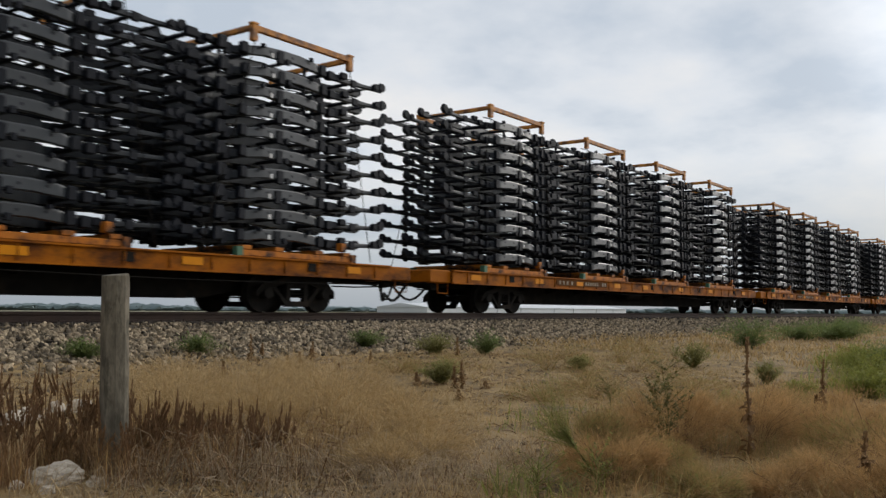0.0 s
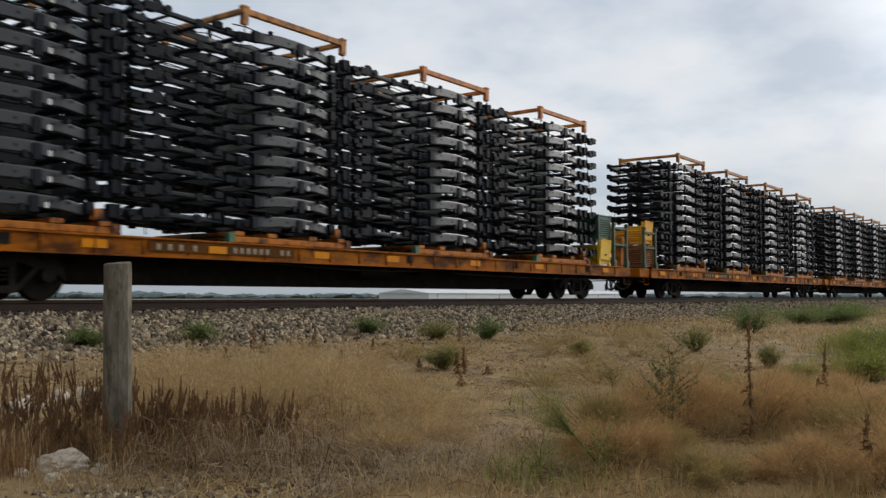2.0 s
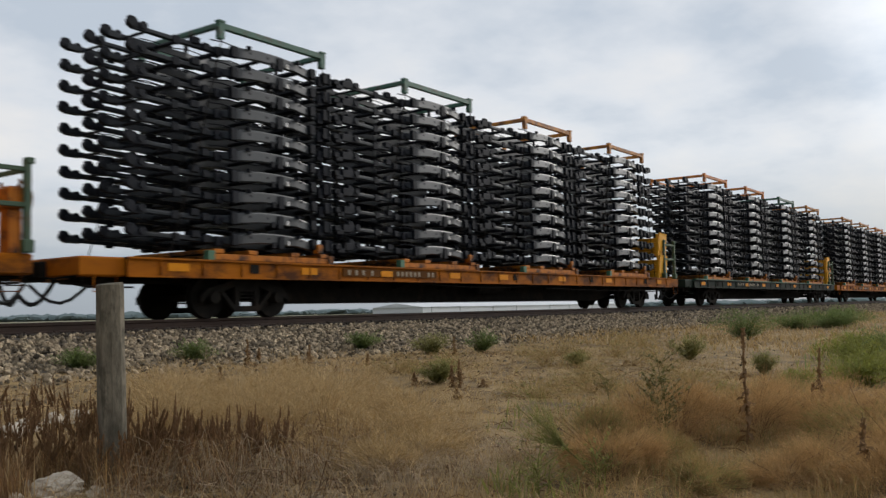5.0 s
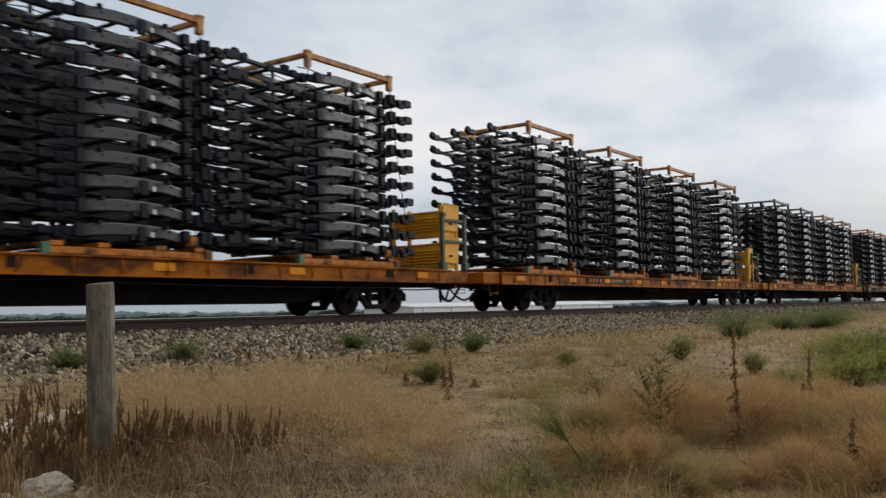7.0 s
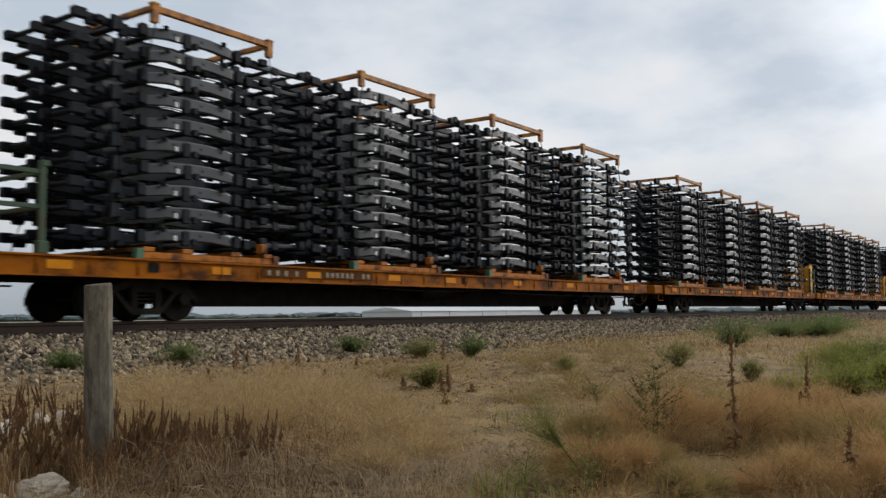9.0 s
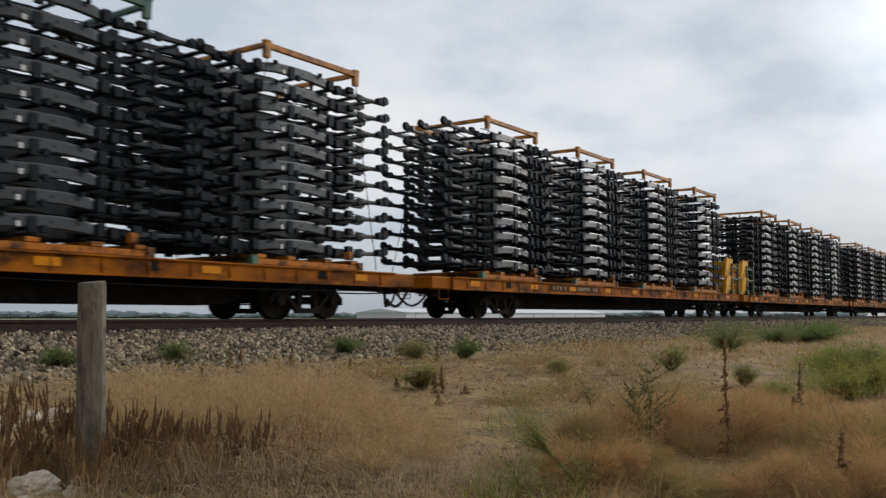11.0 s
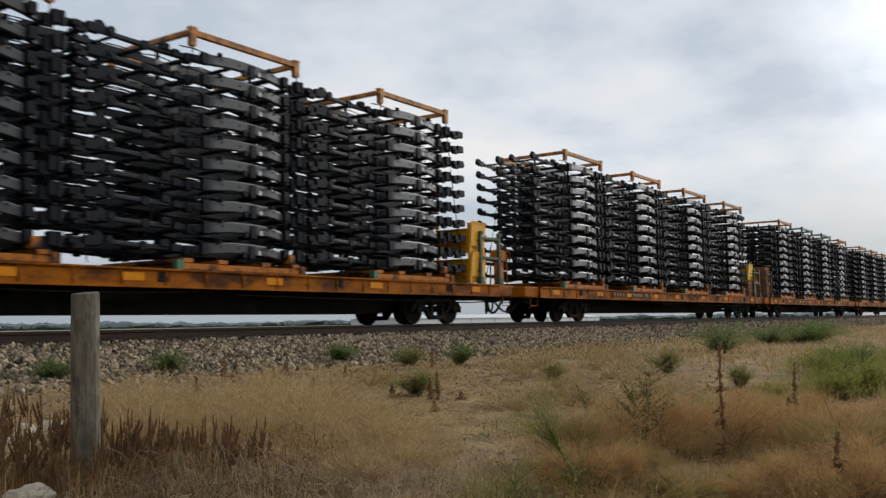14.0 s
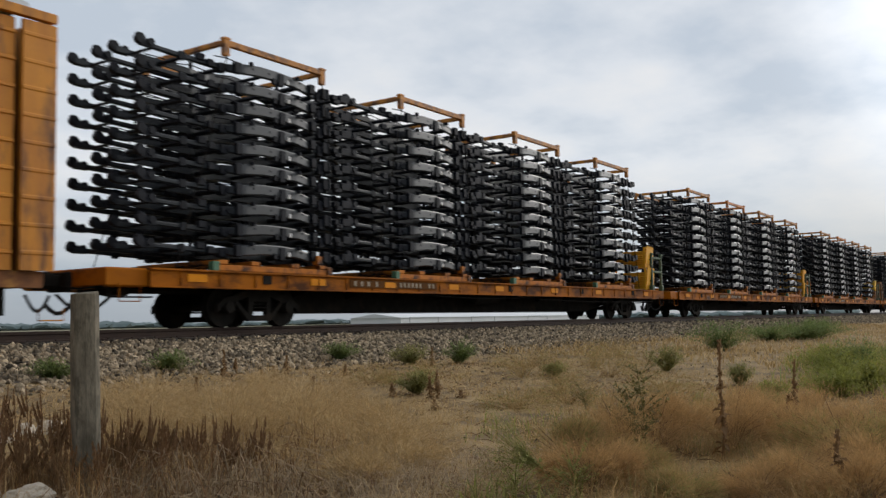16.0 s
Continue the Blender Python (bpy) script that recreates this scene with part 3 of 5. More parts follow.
# ---------------------------------------------------------------- stacked truck chassis
def chassis_mesh(i):
    """A ladder frame, x from 0 (horned front end) to 5.4: two rails that swell and arch in the middle, cross members and mounts."""
    r = random.Random(i)
    g = Geo()
    # x, half width, height of the rail's middle, depth of the rail
    st = [(0.0, 0.40, 0.02, 0.1), (0.5, 0.40, 0.0, 0.1), (1.1, 0.405, -0.02, 0.11), (1.7, 0.43, -0.03, 0.13), (2.05, 0.56, -0.04, 0.18), (2.3, 0.6, 0.0, 0.225), (2.75, 0.6, 0.045, 0.23),
          (3.2, 0.6, 0.045, 0.23), (3.7, 0.6, 0.02, 0.22), (4.1, 0.57, -0.05, 0.2), (4.35, 0.47, -0.09, 0.17), (4.8, 0.45, -0.02, 0.15), (5.4, 0.45, 0.0, 0.14)]
    for s in (-1, 1):
        rings = []
        for x, w, z, h in st:
            a, b, c, e = s * w, s * (w - 0.08), 0.02, 0.036
            rings.append([(x, a, z - h / 2 + c), (x, a, z + h / 2 - e), (x, a - s * 0.3 * e, z + h / 2 - 0.3 * e), (x, a - s * e, z + h / 2), (x, b, z + h / 2), (x, b, z - h / 2), (x, a - s * c, z - h / 2)])
        # inset end sections get the tone with shade painted in
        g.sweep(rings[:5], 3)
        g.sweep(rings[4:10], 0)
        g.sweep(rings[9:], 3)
        # spring eye at the front tip, with a smaller bush and a web plate behind it
        g.tube([(0.0, s * 0.40 - 0.06, 0.07), (0.0, s * 0.40 + 0.06, 0.07)], 0.095, 12, 1)
        g.box(-0.07, 0.05, s * 0.40 - 0.045, s * 0.40 + 0.045, 0.02, 0.19, 1, c=0.02)
        g.tube([(0.21, s * 0.40 - 0.065, 0.055), (0.21, s * 0.40 + 0.065, 0.055)], 0.075, 9, 1)
        g.box(0.0, 0.3, s * 0.40 - 0.035, s * 0.40 + 0.035, -0.05, 0.07, 1)
        g.box(5.22, 5.46, s * 0.45 - 0.07, s * 0.45 + 0.06, -0.1, 0.09, 1, c=0.02)
        # body mounts and hangers
        for x, w, d, h in ((0.92, 0.40, 0.02, 0.17), (1.55, 0.44, 0.04, 0.15), (2.1, 0.58, 0.06, 0.24), (3.28, 0.6, 0.03, 0.28), (4.2, 0.55, 0.08, 0.22), (4.65, 0.45, 0.11, 0.25), (5.0, 0.45, 0.1, 0.12)):
            a, b = sorted((s * (w - 0.05), s * (w + d)))
            g.box(x - 0.07, x + 0.07, a, b, -h / 2 - 0.03, h / 2 - 0.02, 1, c=0.02)
        # spring hanger drop and shock bracket
        g.box(4.45, 4.6, s * 0.47 - 0.04, s * 0.47 + 0.05, -0.22, 0.0, 1)
        g.box(1.25, 1.42, s * 0.43 - 0.02, s * 0.43 + 0.1, -0.02, 0.13, 1, c=0.02)
        # thin black plates on the web, painted in for the dark of holes
        for x in (2.5, 2.95, 3.55, 3.85):
            a, b = sorted((s * 0.601, s * 0.604))
            g.box(x - 0.025, x + 0.025, a, b, 0.02, 0.065, 1)
        # small white square on the outer face of each middle rail
        a, b = sorted((s * 0.6, s * 0.603))
        g.box(3.46, 3.52, a, b, -0.075, 0.02, 2)
    for x, rr, z in ((0.35, 0.03, 0.0), (1.0, 0.045, -0.03), (1.9, 0.05, -0.05), (2.9, 0.04, 0.0), (3.9, 0.06, -0.03), (4.6, 0.06, -0.06), (5.3, 0.05, 0.0)):
        w = 0.36 if x < 1.5 or x > 4.4 else 0.52
        g.tube([(x, -w, z), (x, w, z)], rr, 6, 1)
    # pipes clipped along one rail, loose harness, spring seats, shock towers
    g.tube([(0.6 + 0.35 * k, 0.3 + 0.04 * math.sin(k * 1.7), 0.06 + 0.03 * math.sin(k * 2.3)) for k in range(13)], 0.012, 4, 1)
    g.tube([(1.6 + 0.3 * k, -0.5 - 0.02 * math.sin(k), 0.13 + 0.02 * math.sin(k * 1.9)) for k in range(9)], 0.014, 4, 1)
    for s in (-1, 1):
        g.tube([(4.75, s * 0.53, -0.16), (4.75, s * 0.53, 0.1)], 0.05, 6, 1)
        g.tube([(2.45, s * 0.62, 0.1), (2.45, s * 0.62, 0.17)], 0.05, 8, 1)
        g.tube([(3.75, s * 0.62, 0.08), (3.75, s * 0.62, 0.15)], 0.05, 8, 1)
        g.box(5.0, 5.2, s * 0.45 - 0.08, s * 0.45 + 0.03, -0.17, -0.05, 1, c=0.02)
        g.box(1.75, 1.9, s * 0.47 - 0.03, s * 0.47 + 0.14, -0.16, 0.04, 1, c=0.02)
        g.box(3.05, 3.14, s * 0.6 - 0.02, s * 0.6 + 0.05, -0.15, -0.02, 1, c=0.01)
    g.v = [(x * 1.09, y, z) for x, y, z in g.v]
    return fixed(g.mesh("chassis", COAT, BLACK, WHITESQUARE, SHADEDCOAT))


CHASSIS = chassis_mesh(1)


def frame_stack(kind, paint):
    """Ten layers of two chassis side by side, clamped between an orange base and a top frame. x 0 is the near end of the top frame's far edge."""
    st = new("chassis_stack")
    flip = kind == "reversed"
    x0 = -4.95
    for k in range(10):
        for side in (-1, 1):
            z = 0.46 + 0.428 * k
            jx = rng.uniform(-0.03, 0.03)
            m = pose(x0 + jx, side * 0.665, z, 0, 0, 0) if not flip else pose(x0 + 6.3 + jx, side * 0.665, z, 0, 0, 180)
            part("chassis", CHASSIS, None, st, "dark wax coated steel ladder chassis", at=m)
    # top frame
    zt = 4.8
    for y in (-1.28, 1.28):
        part("top_rail", Geo().box(-3.1, 0, y - 0.05, y + 0.05, zt - 0.13, zt, c=0.012), paint, st)
    for x in (-3.05, -0.05):
        part("top_crossbar", Geo().box(x - 0.05, x + 0.05, -1.22, 1.22, zt - 0.115, zt - 0.006, c=0.01), paint, st)
    for x in (-3.02, -0.08):
        for y in (-1.28, 1.28):
            rings = [[(x - p, y - q, z), (x + p, y - q, z), (x + p, y + q, z), (x - p, y + q, z)]
                     for z, p, q in ((zt - 0.34, 0.055, 0.05), (zt - 0.32, 0.07, 0.056), (zt + 0.003, 0.07, 0.056), (zt + 0.006, 0.09, 0.07), (zt + 0.045, 0.085, 0.065))]
            part("corner_clamp", Geo().sweep(rings), paint, st)
    # posts inside the stack, chains at the ends
    for x in (-2.85, -0.25):
        part("post", Geo().box(x - 0.03, x + 0.03, -0.03, 0.03, 0.24, zt - 0.12), BLACK, st)
    for x, xe in ((-3.0, -4.3), (-0.1, 0.7)):
        for y in (-1.31, 1.31):
            part("tie_down_chain", Geo().tube([(x, y, zt - 0.3), (x + (xe - x) * 0.4, y, 2.5), (xe, y * 1.01, 0.05)], 0.013, 4), GRIME, st)
    # base
    for y in (-1.2, 1.2):
        part("base_rail", Geo().box(-3.3, 0.1, y - 0.09, y + 0.09, 0.015, 0.14, c=0.012), ORANGE, st)
    for x in (-3.1, -2.2, -1.0, -0.1):
        part("base_beam", Geo().box(x - 0.12, x + 0.12, -1.3, 1.3, 0.145, 0.235, c=0.012), ORANGE, st)
    for x in (-3.3, 0.12):
        for y in (-1.25, 1.25):
            part("base_stop", Geo().box(x - 0.08, x + 0.08, y - 0.07, y + 0.07, 0.0, 0.2, c=0.01), GREEN if x < 0 else ORANGE, st)
    part("clamp_lug", Geo().box(-0.35, -0.2, -1.36, -1.2, 0.24, 0.44, c=0.02), ORANGE, st)
    return st


def place(master, used, x, y, z, label, category, group):
    """The first use takes the master itself, later ones a copy."""
    ob = master if master not in used else copy_thing(master, pose(x, y, z))
    used.add(master)
    tagged(ob, label, category, group)
    return rides(ob, x, y, z)


WAGONS = {"yellow": flat_wagon(YELLOW, GRIME), "green": flat_wagon(DARKGREEN, GREEN, True)}
STACKS = {("normal", "y"): frame_stack("normal", RACK), ("reversed", "y"): frame_stack("reversed", RACK), ("normal", "g"): frame_stack("normal", RACK_GREEN), ("reversed", "g"): frame_stack("reversed", RACK_GREEN), ("normal", "o"): frame_stack("normal", RACK_ORANGE)}
used = set()
DECK_Z = RAIL_Z + DECK
REVERSED, GREEN_CARS = {1, 7, 9}, {3}
ENDS = {6: 6.45, 1: 7.45, 7: 7.35, 9: 7.45, 11: 6.3, 12: 6.25, 2: 6.25, 8: 6.3, 10: 6.55, 5: 6.35, 4: 6.55, 3: 6.4, 0: 6.3}
GREEN_TOPS, ORANGE_TOPS = {4: (0, 1), 9: (1, 2), 3: (2,)}, {3: (0, 1), 2: (2, 3), 10: (1,), 11: (1,)}
for k in range(-4, 13):
    x = JOINT - PITCH * k
    green = k in GREEN_CARS
    place(WAGONS["green" if green else "yellow"], used, x, TRACK_Y, DECK_Z,
          "dark green flat wagon with a bright green deck edge" if green else "long rust streaked yellow railway flat wagon", "flat wagon", "wagons of the train")
    for j in range(4):
        kind = "reversed" if k in REVERSED else "normal"
        paint = "g" if j in GREEN_TOPS.get(k, ()) else ("o" if j in ORANGE_TOPS.get(k, ()) else "y")
        place(STACKS[(kind, paint)], used, x + ENDS.get(k, 6.1) + 6.02 * j, TRACK_Y, DECK_Z,
              "tall stack of dark truck chassis under a %s steel top frame" % {"g": "green", "o": "orange", "y": "yellow"}[paint], "chassis stack", "chassis stacks on the train")


# ---------------------------------------------------------------- gear on the wagon ends
def crate(paint, louvred, w=0.58, hx=0.44):
    """A steel dunnage crate on short legs: folded rim, ribbed sides, plain tilted end. x along the wagon."""
    c = new("steel_crate")
    deep = 0.83 if louvred else 0.68
    body = Geo()
    body.sweep([[(-hx, -w, z), (hx, -w - s, z), (hx, w + s, z), (-hx, w, z)] for z, s in ((0.06, 0.0), (deep, 0.02))])
    part("body", body, paint, c)
    part("rim", Geo().box(-hx - 0.03, hx + 0.03, -w - 0.04, w + 0.04, deep + 0.002, deep + 0.05, c=0.012), paint, c)
    for y in (-w, w):
        for x in (-hx, hx):
            part("leg", Geo().box(x - 0.04, x + 0.04, y - 0.04, y + 0.04, 0.0, 0.886), paint, c)
    rib = fixed(Geo().sweep([[(-0.015, y, -0.025), (-0.06, y, 0.0), (-0.015, y, 0.025), (0.0, y, 0.0)] for y in (-w + 0.08, w - 0.08)]).mesh("louvre", paint))
    for k in range(7 if louvred else 5):
        part("louvre", rib, None, c, at=pose(-hx + 0.002, 0, 0.2 + 0.085 * k))
    if louvred:
        rib = fixed(Geo().sweep([[(x, -0.02, -0.022), (x, -0.045, 0.0), (x, -0.02, 0.022), (x, 0.0, 0.0)] for x in (-hx + 0.04, hx - 0.04)]).mesh("slat", paint))
        for k in range(8):
            part("slat", rib, None, c, at=pose(0, -w - 0.005, 0.18 + 0.077 * k))
    else:
        rings = [[(-q, y - 0.014, z + 0.02), (q, y - 0.014, z - 0.02), (q, y + 0.014, z - 0.02), (-q, y + 0.014, z + 0.02)] for z, q, y in ((0.2, hx + 0.01, -w - 0.045), (0.5, hx + 0.02, -w - 0.06), (0.84, hx + 0.02, -w - 0.09), (0.92, hx, -w - 0.11))]
        if hx > 0.45:
            for z in (0.3, 0.46, 0.62):
                part("press_line", Geo().box(-hx + 0.06, hx - 0.06, -w - 0.09, -w - 0.05, z, z + 0.025), paint, c)
        part("end_panel", Geo().sweep(rings), paint, c)
        part("latch", Geo().box(-0.06, 0.06, -w - 0.1, -w - 0.07, 0.36, 0.41, c=0.008), GRIME, c)
    return c


def stanchion(paint=STANCHION):
    """End rack: four posts with two rails on each side."""
    s = new("stanchion_rack")
    for x in (-0.53, 0.53):
        for y in (-1.3, 1.3):
            g = Geo().box(x - 0.05, x + 0.05, y - 0.045, y + 0.045, 0.0, 1.55, c=0.01)
            g.box(x - 0.09, x + 0.09, y - 0.08, y + 0.08, 0.0, 0.22, c=0.02)
            g.box(x - 0.03, x + 0.1, y - 0.06, y + 0.06, 1.45, 1.56, c=0.015)
            part("post", g, paint, s)
    for z in (0.78, 1.36):
        for y in (-1.3, 1.3):
            part("rail", Geo().box(-0.48, 0.48, y - 0.03, y + 0.03, z - 0.04, z + 0.04, c=0.01), paint, s)
        part("cross_rail", Geo().box(0.51, 0.57, -1.25, 1.25, z - 0.04, z + 0.04, c=0.01), paint, s)
    return s


def brake_stand(paint):
    b = new("hand_brake_stand")
    part("column", Geo().box(-0.09, 0.09, -0.12, 0.12, 0.0, 0.95, c=0.02), paint, b)
    part("gear_housing", Geo().box(-0.13, 0.13, -0.18, 0.18, 0.72, 1.1, c=0.04), paint, b)
    for y in (-0.3, 0.3):
        part("brace", Geo().tube([(0.0, y, 0.0), (0.0, y * 0.95, 1.2)], 0.025, 6), paint, b)
    g = Geo()
    ring = [(0.2, 0.3 * math.cos(a * math.pi / 10), 0.9 + 0.3 * math.sin(a * math.pi / 10)) for a in range(21)]
    g.tube(ring, 0.016, 5)
    for k in range(4):
        a = k * math.pi / 2 + 0.4
        g.tube([(0.17, 0, 0.9), (0.2, 0.3 * math.cos(a), 0.9 + 0.3 * math.sin(a))], 0.012, 4)
    part("hand_wheel", g, RUST, b)
    return b


GEAR = {"yellow": crate(CRATE, False, 0.8, 0.36), "wide": crate(CRATE, False, 0.8, 0.48), "lemon": crate(LEMON, False, 0.8, 0.38), "rusty": crate(RUST, True), "green": crate(RACK_GREEN, True), "rack": stanchion(), "brown_rack": stanchion(BROWN), "brake": brake_stand(ORANGE)}
CRATES = [  # wagon, from its start, lower colour, upper colour, shift of the rack
    (2, 25.8, "lemon", "green", 1.12), (3, 26.43, "yellow", "yellow", 0.47), (4, 26.35, "yellow", "yellow", 0.55), (5, 26.57, "yellow", "yellow", 0.58), (6, 27.02, "yellow", "yellow", 0.13),
    (8, 26.35, "wide", "wide", 0.8), (10, 25.95, "rusty", "lemon", 1.0), (11, 25.9, "yellow", "yellow", 0.6), (12, 26.4, "yellow", "yellow", 0.6),
    (1, 1.35, "rusty", "yellow", 0), (7, 0.85, "wide", "wide", 0.75), (9, 1.3, "rusty", "rusty", 0),
]
for k, dx, low, top, shift in CRATES:
    x = JOINT - PITCH * k + dx
    for z, kind in ((0.006, low), (0.888, top)):
        for y in (-0.645,) if kind in ("rusty", "green") else (-0.4,):
            place(GEAR[kind], used, x + rng.uniform(-0.03, 0.03), TRACK_Y + y, DECK_Z + z,
                  {"yellow": "deep yellow ribbed steel crate stacked on a wagon end", "wide": "wide yellow ribbed steel crate on a wagon end", "lemon": "bright lemon yellow ribbed steel crate stacked on a wagon end", "rusty": "rusty brown slatted steel crate on a wagon end", "green": "dark green slatted steel crate stacked with a yellow one"}[kind], "crate", "crates on wagon ends")
    place(GEAR["brown_rack" if k == 9 else "rack"], used, x + shift, TRACK_Y, DECK_Z, "rust brown steel stanchions round rusty crates" if k == 9 else "green steel stanchions with two rails round crates", "stanchion rack", "stanchion racks")
for k in (2, 3, 5, 8, 10, 11):
    place(GEAR["brake"], used, JOINT - PITCH * k + 27.6, TRACK_Y - 0.95, DECK_Z, "orange brown hand brake stand with a spoked wheel", "brake stand", "hand brake stands")


def corrugated(x, inner, outer, bump):
    """A cross section of a pressed panel: flat inside, nine ribs outside."""
    pts = [(x, inner, -0.14), (x, outer, -0.14)]
    for k in range(9):
        z = 0.15 + 0.45 * k
        pts += [(x, outer, z - 0.04), (x, outer + bump, z - 0.02), (x, outer + bump, z + 0.02), (x, outer, z + 0.04)]
    return pts + [(x, outer, 3.98), (x, inner, 3.98)]


def car_carrier():
    """A tall enclosed yellow wagon: sill, ribbed side panels, end posts, grey roof."""
    c = new("car_carrier_wagon")
    L0, L1 = 0.7, PITCH - 0.72
    for side in (-1, 1):
        y = side * 1.5
        part("sill", Geo().box(L0 + 0.12, L1 - 0.12, min(y - side * 0.1, y - side * 0.2), max(y - side * 0.1, y - side * 0.2), -0.42, -0.145, c=0.01), RUST, c, "rusty brown lower sill")
        for x in (L0 + 1.1, L1 - 1.9):
            part("jacking_pad", Geo().box(x, x + 0.8, min(y - side * 0.07, y - side * 0.2), max(y - side * 0.07, y - side * 0.2), -0.62, -0.425, c=0.02), CARRIER, c)
        n = 20
        w = (L1 - L0 - 1.3) / n
        for i in range(n):
            x = L0 + 0.65 + i * w
            g = Geo().sweep([corrugated(xx, y - side * 0.1, y - side * 0.06, side * 0.025) for xx in (x + 0.05, x + w - 0.05)])
            part("side_panel", g, CARRIER, c)
            if i:
                part("side_post", Geo().box(x - 0.05, x + 0.05, min(y, y - side * 0.12), max(y, y - side * 0.12), -0.14, 3.98, c=0.01), CARRIER, c)
        for x in (L0, L1 - 0.6):
            g = Geo().sweep([corrugated(xx, y - side * 0.06, y + side * 0.02, side * 0.012) for xx in (x, x + 0.6)])
            part("end_post", g, CARRIER, c)
        part("top_rail", Geo().box(L0, L1, min(y + side * 0.03, y - side * 0.1), max(y + side * 0.03, y - side * 0.1), 4.03, 4.19, c=0.01), CARRIER, c)
    for x in (L0 + 0.02, L1 - 0.1):
        for y0, y1 in ((-1.38, -0.02), (0.02, 1.38)):
            part("end_door", Geo().box(x, x + 0.08, y0, y1, -0.12, 4.15, c=0.01), CARRIER, c)
    g = Geo().sweep([[(x, 1.46 * math.cos(a), 4.19 + 0.38 * math.sin(a)) for a in [math.pi * k / 10 for k in range(11)]] for x in (L0 + 0.45, 7, 14, 21, L1 - 0.45)])
    part("roof", g, SHEDTRIM, c, "grey galvanised roof")
    part("centre_sill", Geo().box(L0 + 0.2, L1 - 0.2, -0.4, 0.4, -0.85, -0.4), GRIME, c)
    part("floor", Geo().box(L0 + 0.1, L1 - 0.1, -1.38, 1.38, -0.39, -0.28), GRIME, c)
    for x, sgn in ((0, 1), (PITCH, -1)):
        a, b = sorted((x - sgn * 0.04, x + sgn * 0.5))
        g = Geo().box(a, b, -0.11, 0.11, -0.36, -0.1, c=0.03)
        a, b = sorted((x - sgn * 0.04, x + sgn * 0.12))
        g.box(a, b, -0.16, 0.2, -0.38, -0.06, c=0.05)
        part("coupler", g, GRIME, c)
        part("brake_hose", Geo().tube([(x + sgn * (0.55 - 0.09 * k), -0.4 + 0.04 * k, -0.5 - 0.28 * math.sin(0.45 * k)) for k in range(8)], 0.03, 6), RUBBER, c, "black rubber brake hose")
        g = Geo()
        g.tube([(x + sgn * 0.5, -1.45, -0.75), (x + sgn * 0.5, -1.45, -0.95), (x + sgn * 0.95, -1.45, -0.95), (x + sgn * 0.95, -1.45, -0.75)], 0.014, 5)
        part("step_iron", g, CARRIER, c)
        bogie(c, x + sgn * 4.0)
    return c


rides(tagged(car_carrier(), "tall weathered yellow enclosed car carrier wagon", "railway wagon", "wagons of the train"), JOINT - PITCH * 13, TRACK_Y, DECK_Z)


# ---------------------------------------------------------------- far distance
def far_trees():
    """A low line of woods along the horizon, haze painted into its colour, many clumps of uneven height."""
    g = Geo()
    r = random.Random(5)
    for i in range(1500):
        ang = radians(r.uniform(2, 80))
        d = r.uniform(900, 1150)
        x, y = d * math.sin(ang), d * math.cos(ang)
        h = 5.5 + 3.2 * noise.noise(Vector((ang * 14, 0, 1))) + 2.0 * noise.noise(Vector((ang * 60, 0, 2))) + r.uniform(-1, 1)
        if ang > radians(40):
            h *= 0.75
        w = r.uniform(5, 11)
        vs, fs = SHAPES[i % 8]
        g.add([(x + p.x * w, y + p.y * w, max(-1.0, h * 0.5 + p.z * h * 0.8)) for p in vs], fs)
    tagged(part("far_woods", g, FARTREE, None), "line of distant woods in haze tinted blue green", "woods", kind="stuff")


def shed():
    """A long low white metal farm shed beyond the track, with a shallow roof and a grey door frame."""
    s = new("farm_shed")
    x0, x1, y0, y1 = 200.0, 330.0, 150.0, 168.0
    part("wall", Geo().box(x0, x1, y0, y1, -0.2, 2.5), SHED, s)
    g = Geo()
    ym = (y0 + y1) / 2
    g.sweep([[(x, y0 - 0.5, 2.51), (x, ym, 3.7), (x, y1 + 0.5, 2.51)] for x in (x0 - 0.4, x1 + 0.4)])
    part("roof", g, SHED, s)
    for x in (204, 236, 272, 304):
        f = Geo()
        f.box(x, x + 0.25, y0 - 0.12, y0 - 0.01, 0, 2.4).box(x + 14, x + 14.25, y0 - 0.12, y0 - 0.01, 0, 2.4).box(x, x + 14.25, y0 - 0.12, y0 - 0.01, 2.4, 2.6)
        part("door_frame", f, SHEDTRIM, s)
    tagged(s, "long low white metal farm shed in the fields", "shed")


far_trees()
shed()


# ---------------------------------------------------------------- fence post and stones
def fence_post():
    n, rings = 18, []
    r = random.Random(3)
    off = [r.uniform(-0.006, 0.006) for _ in range(n)]
    for k in range(13):
        z = -0.25 + 1.43 * k / 12
        rad = 0.084 - 0.006 * k / 12
        rings.append([(math.cos(2 * math.pi * i / n) * (rad + off[i] + 0.004 * noise.noise(Vector((i * 0.7, k * 0.5, 0)))) + 0.004 * math.sin(k * 0.4),
                       math.sin(2 * math.pi * i / n) * (rad + off[i]), z) for i in range(n)])
    rings.append([(p[0] * 0.9, p[1] * 0.9, p[2] + 0.012 + 0.02 * p[0] * 5) for p in rings[-1]])
    ob = part("fence_post", Geo().sweep(rings), WOODPOST, None, smooth=False)
    ob.matrix_basis = pose(3.31, 4.84, 0.47, 0, -0.6, 0)
    tagged(ob, "weathered grey round wooden fence post among dead weeds", "fence post")


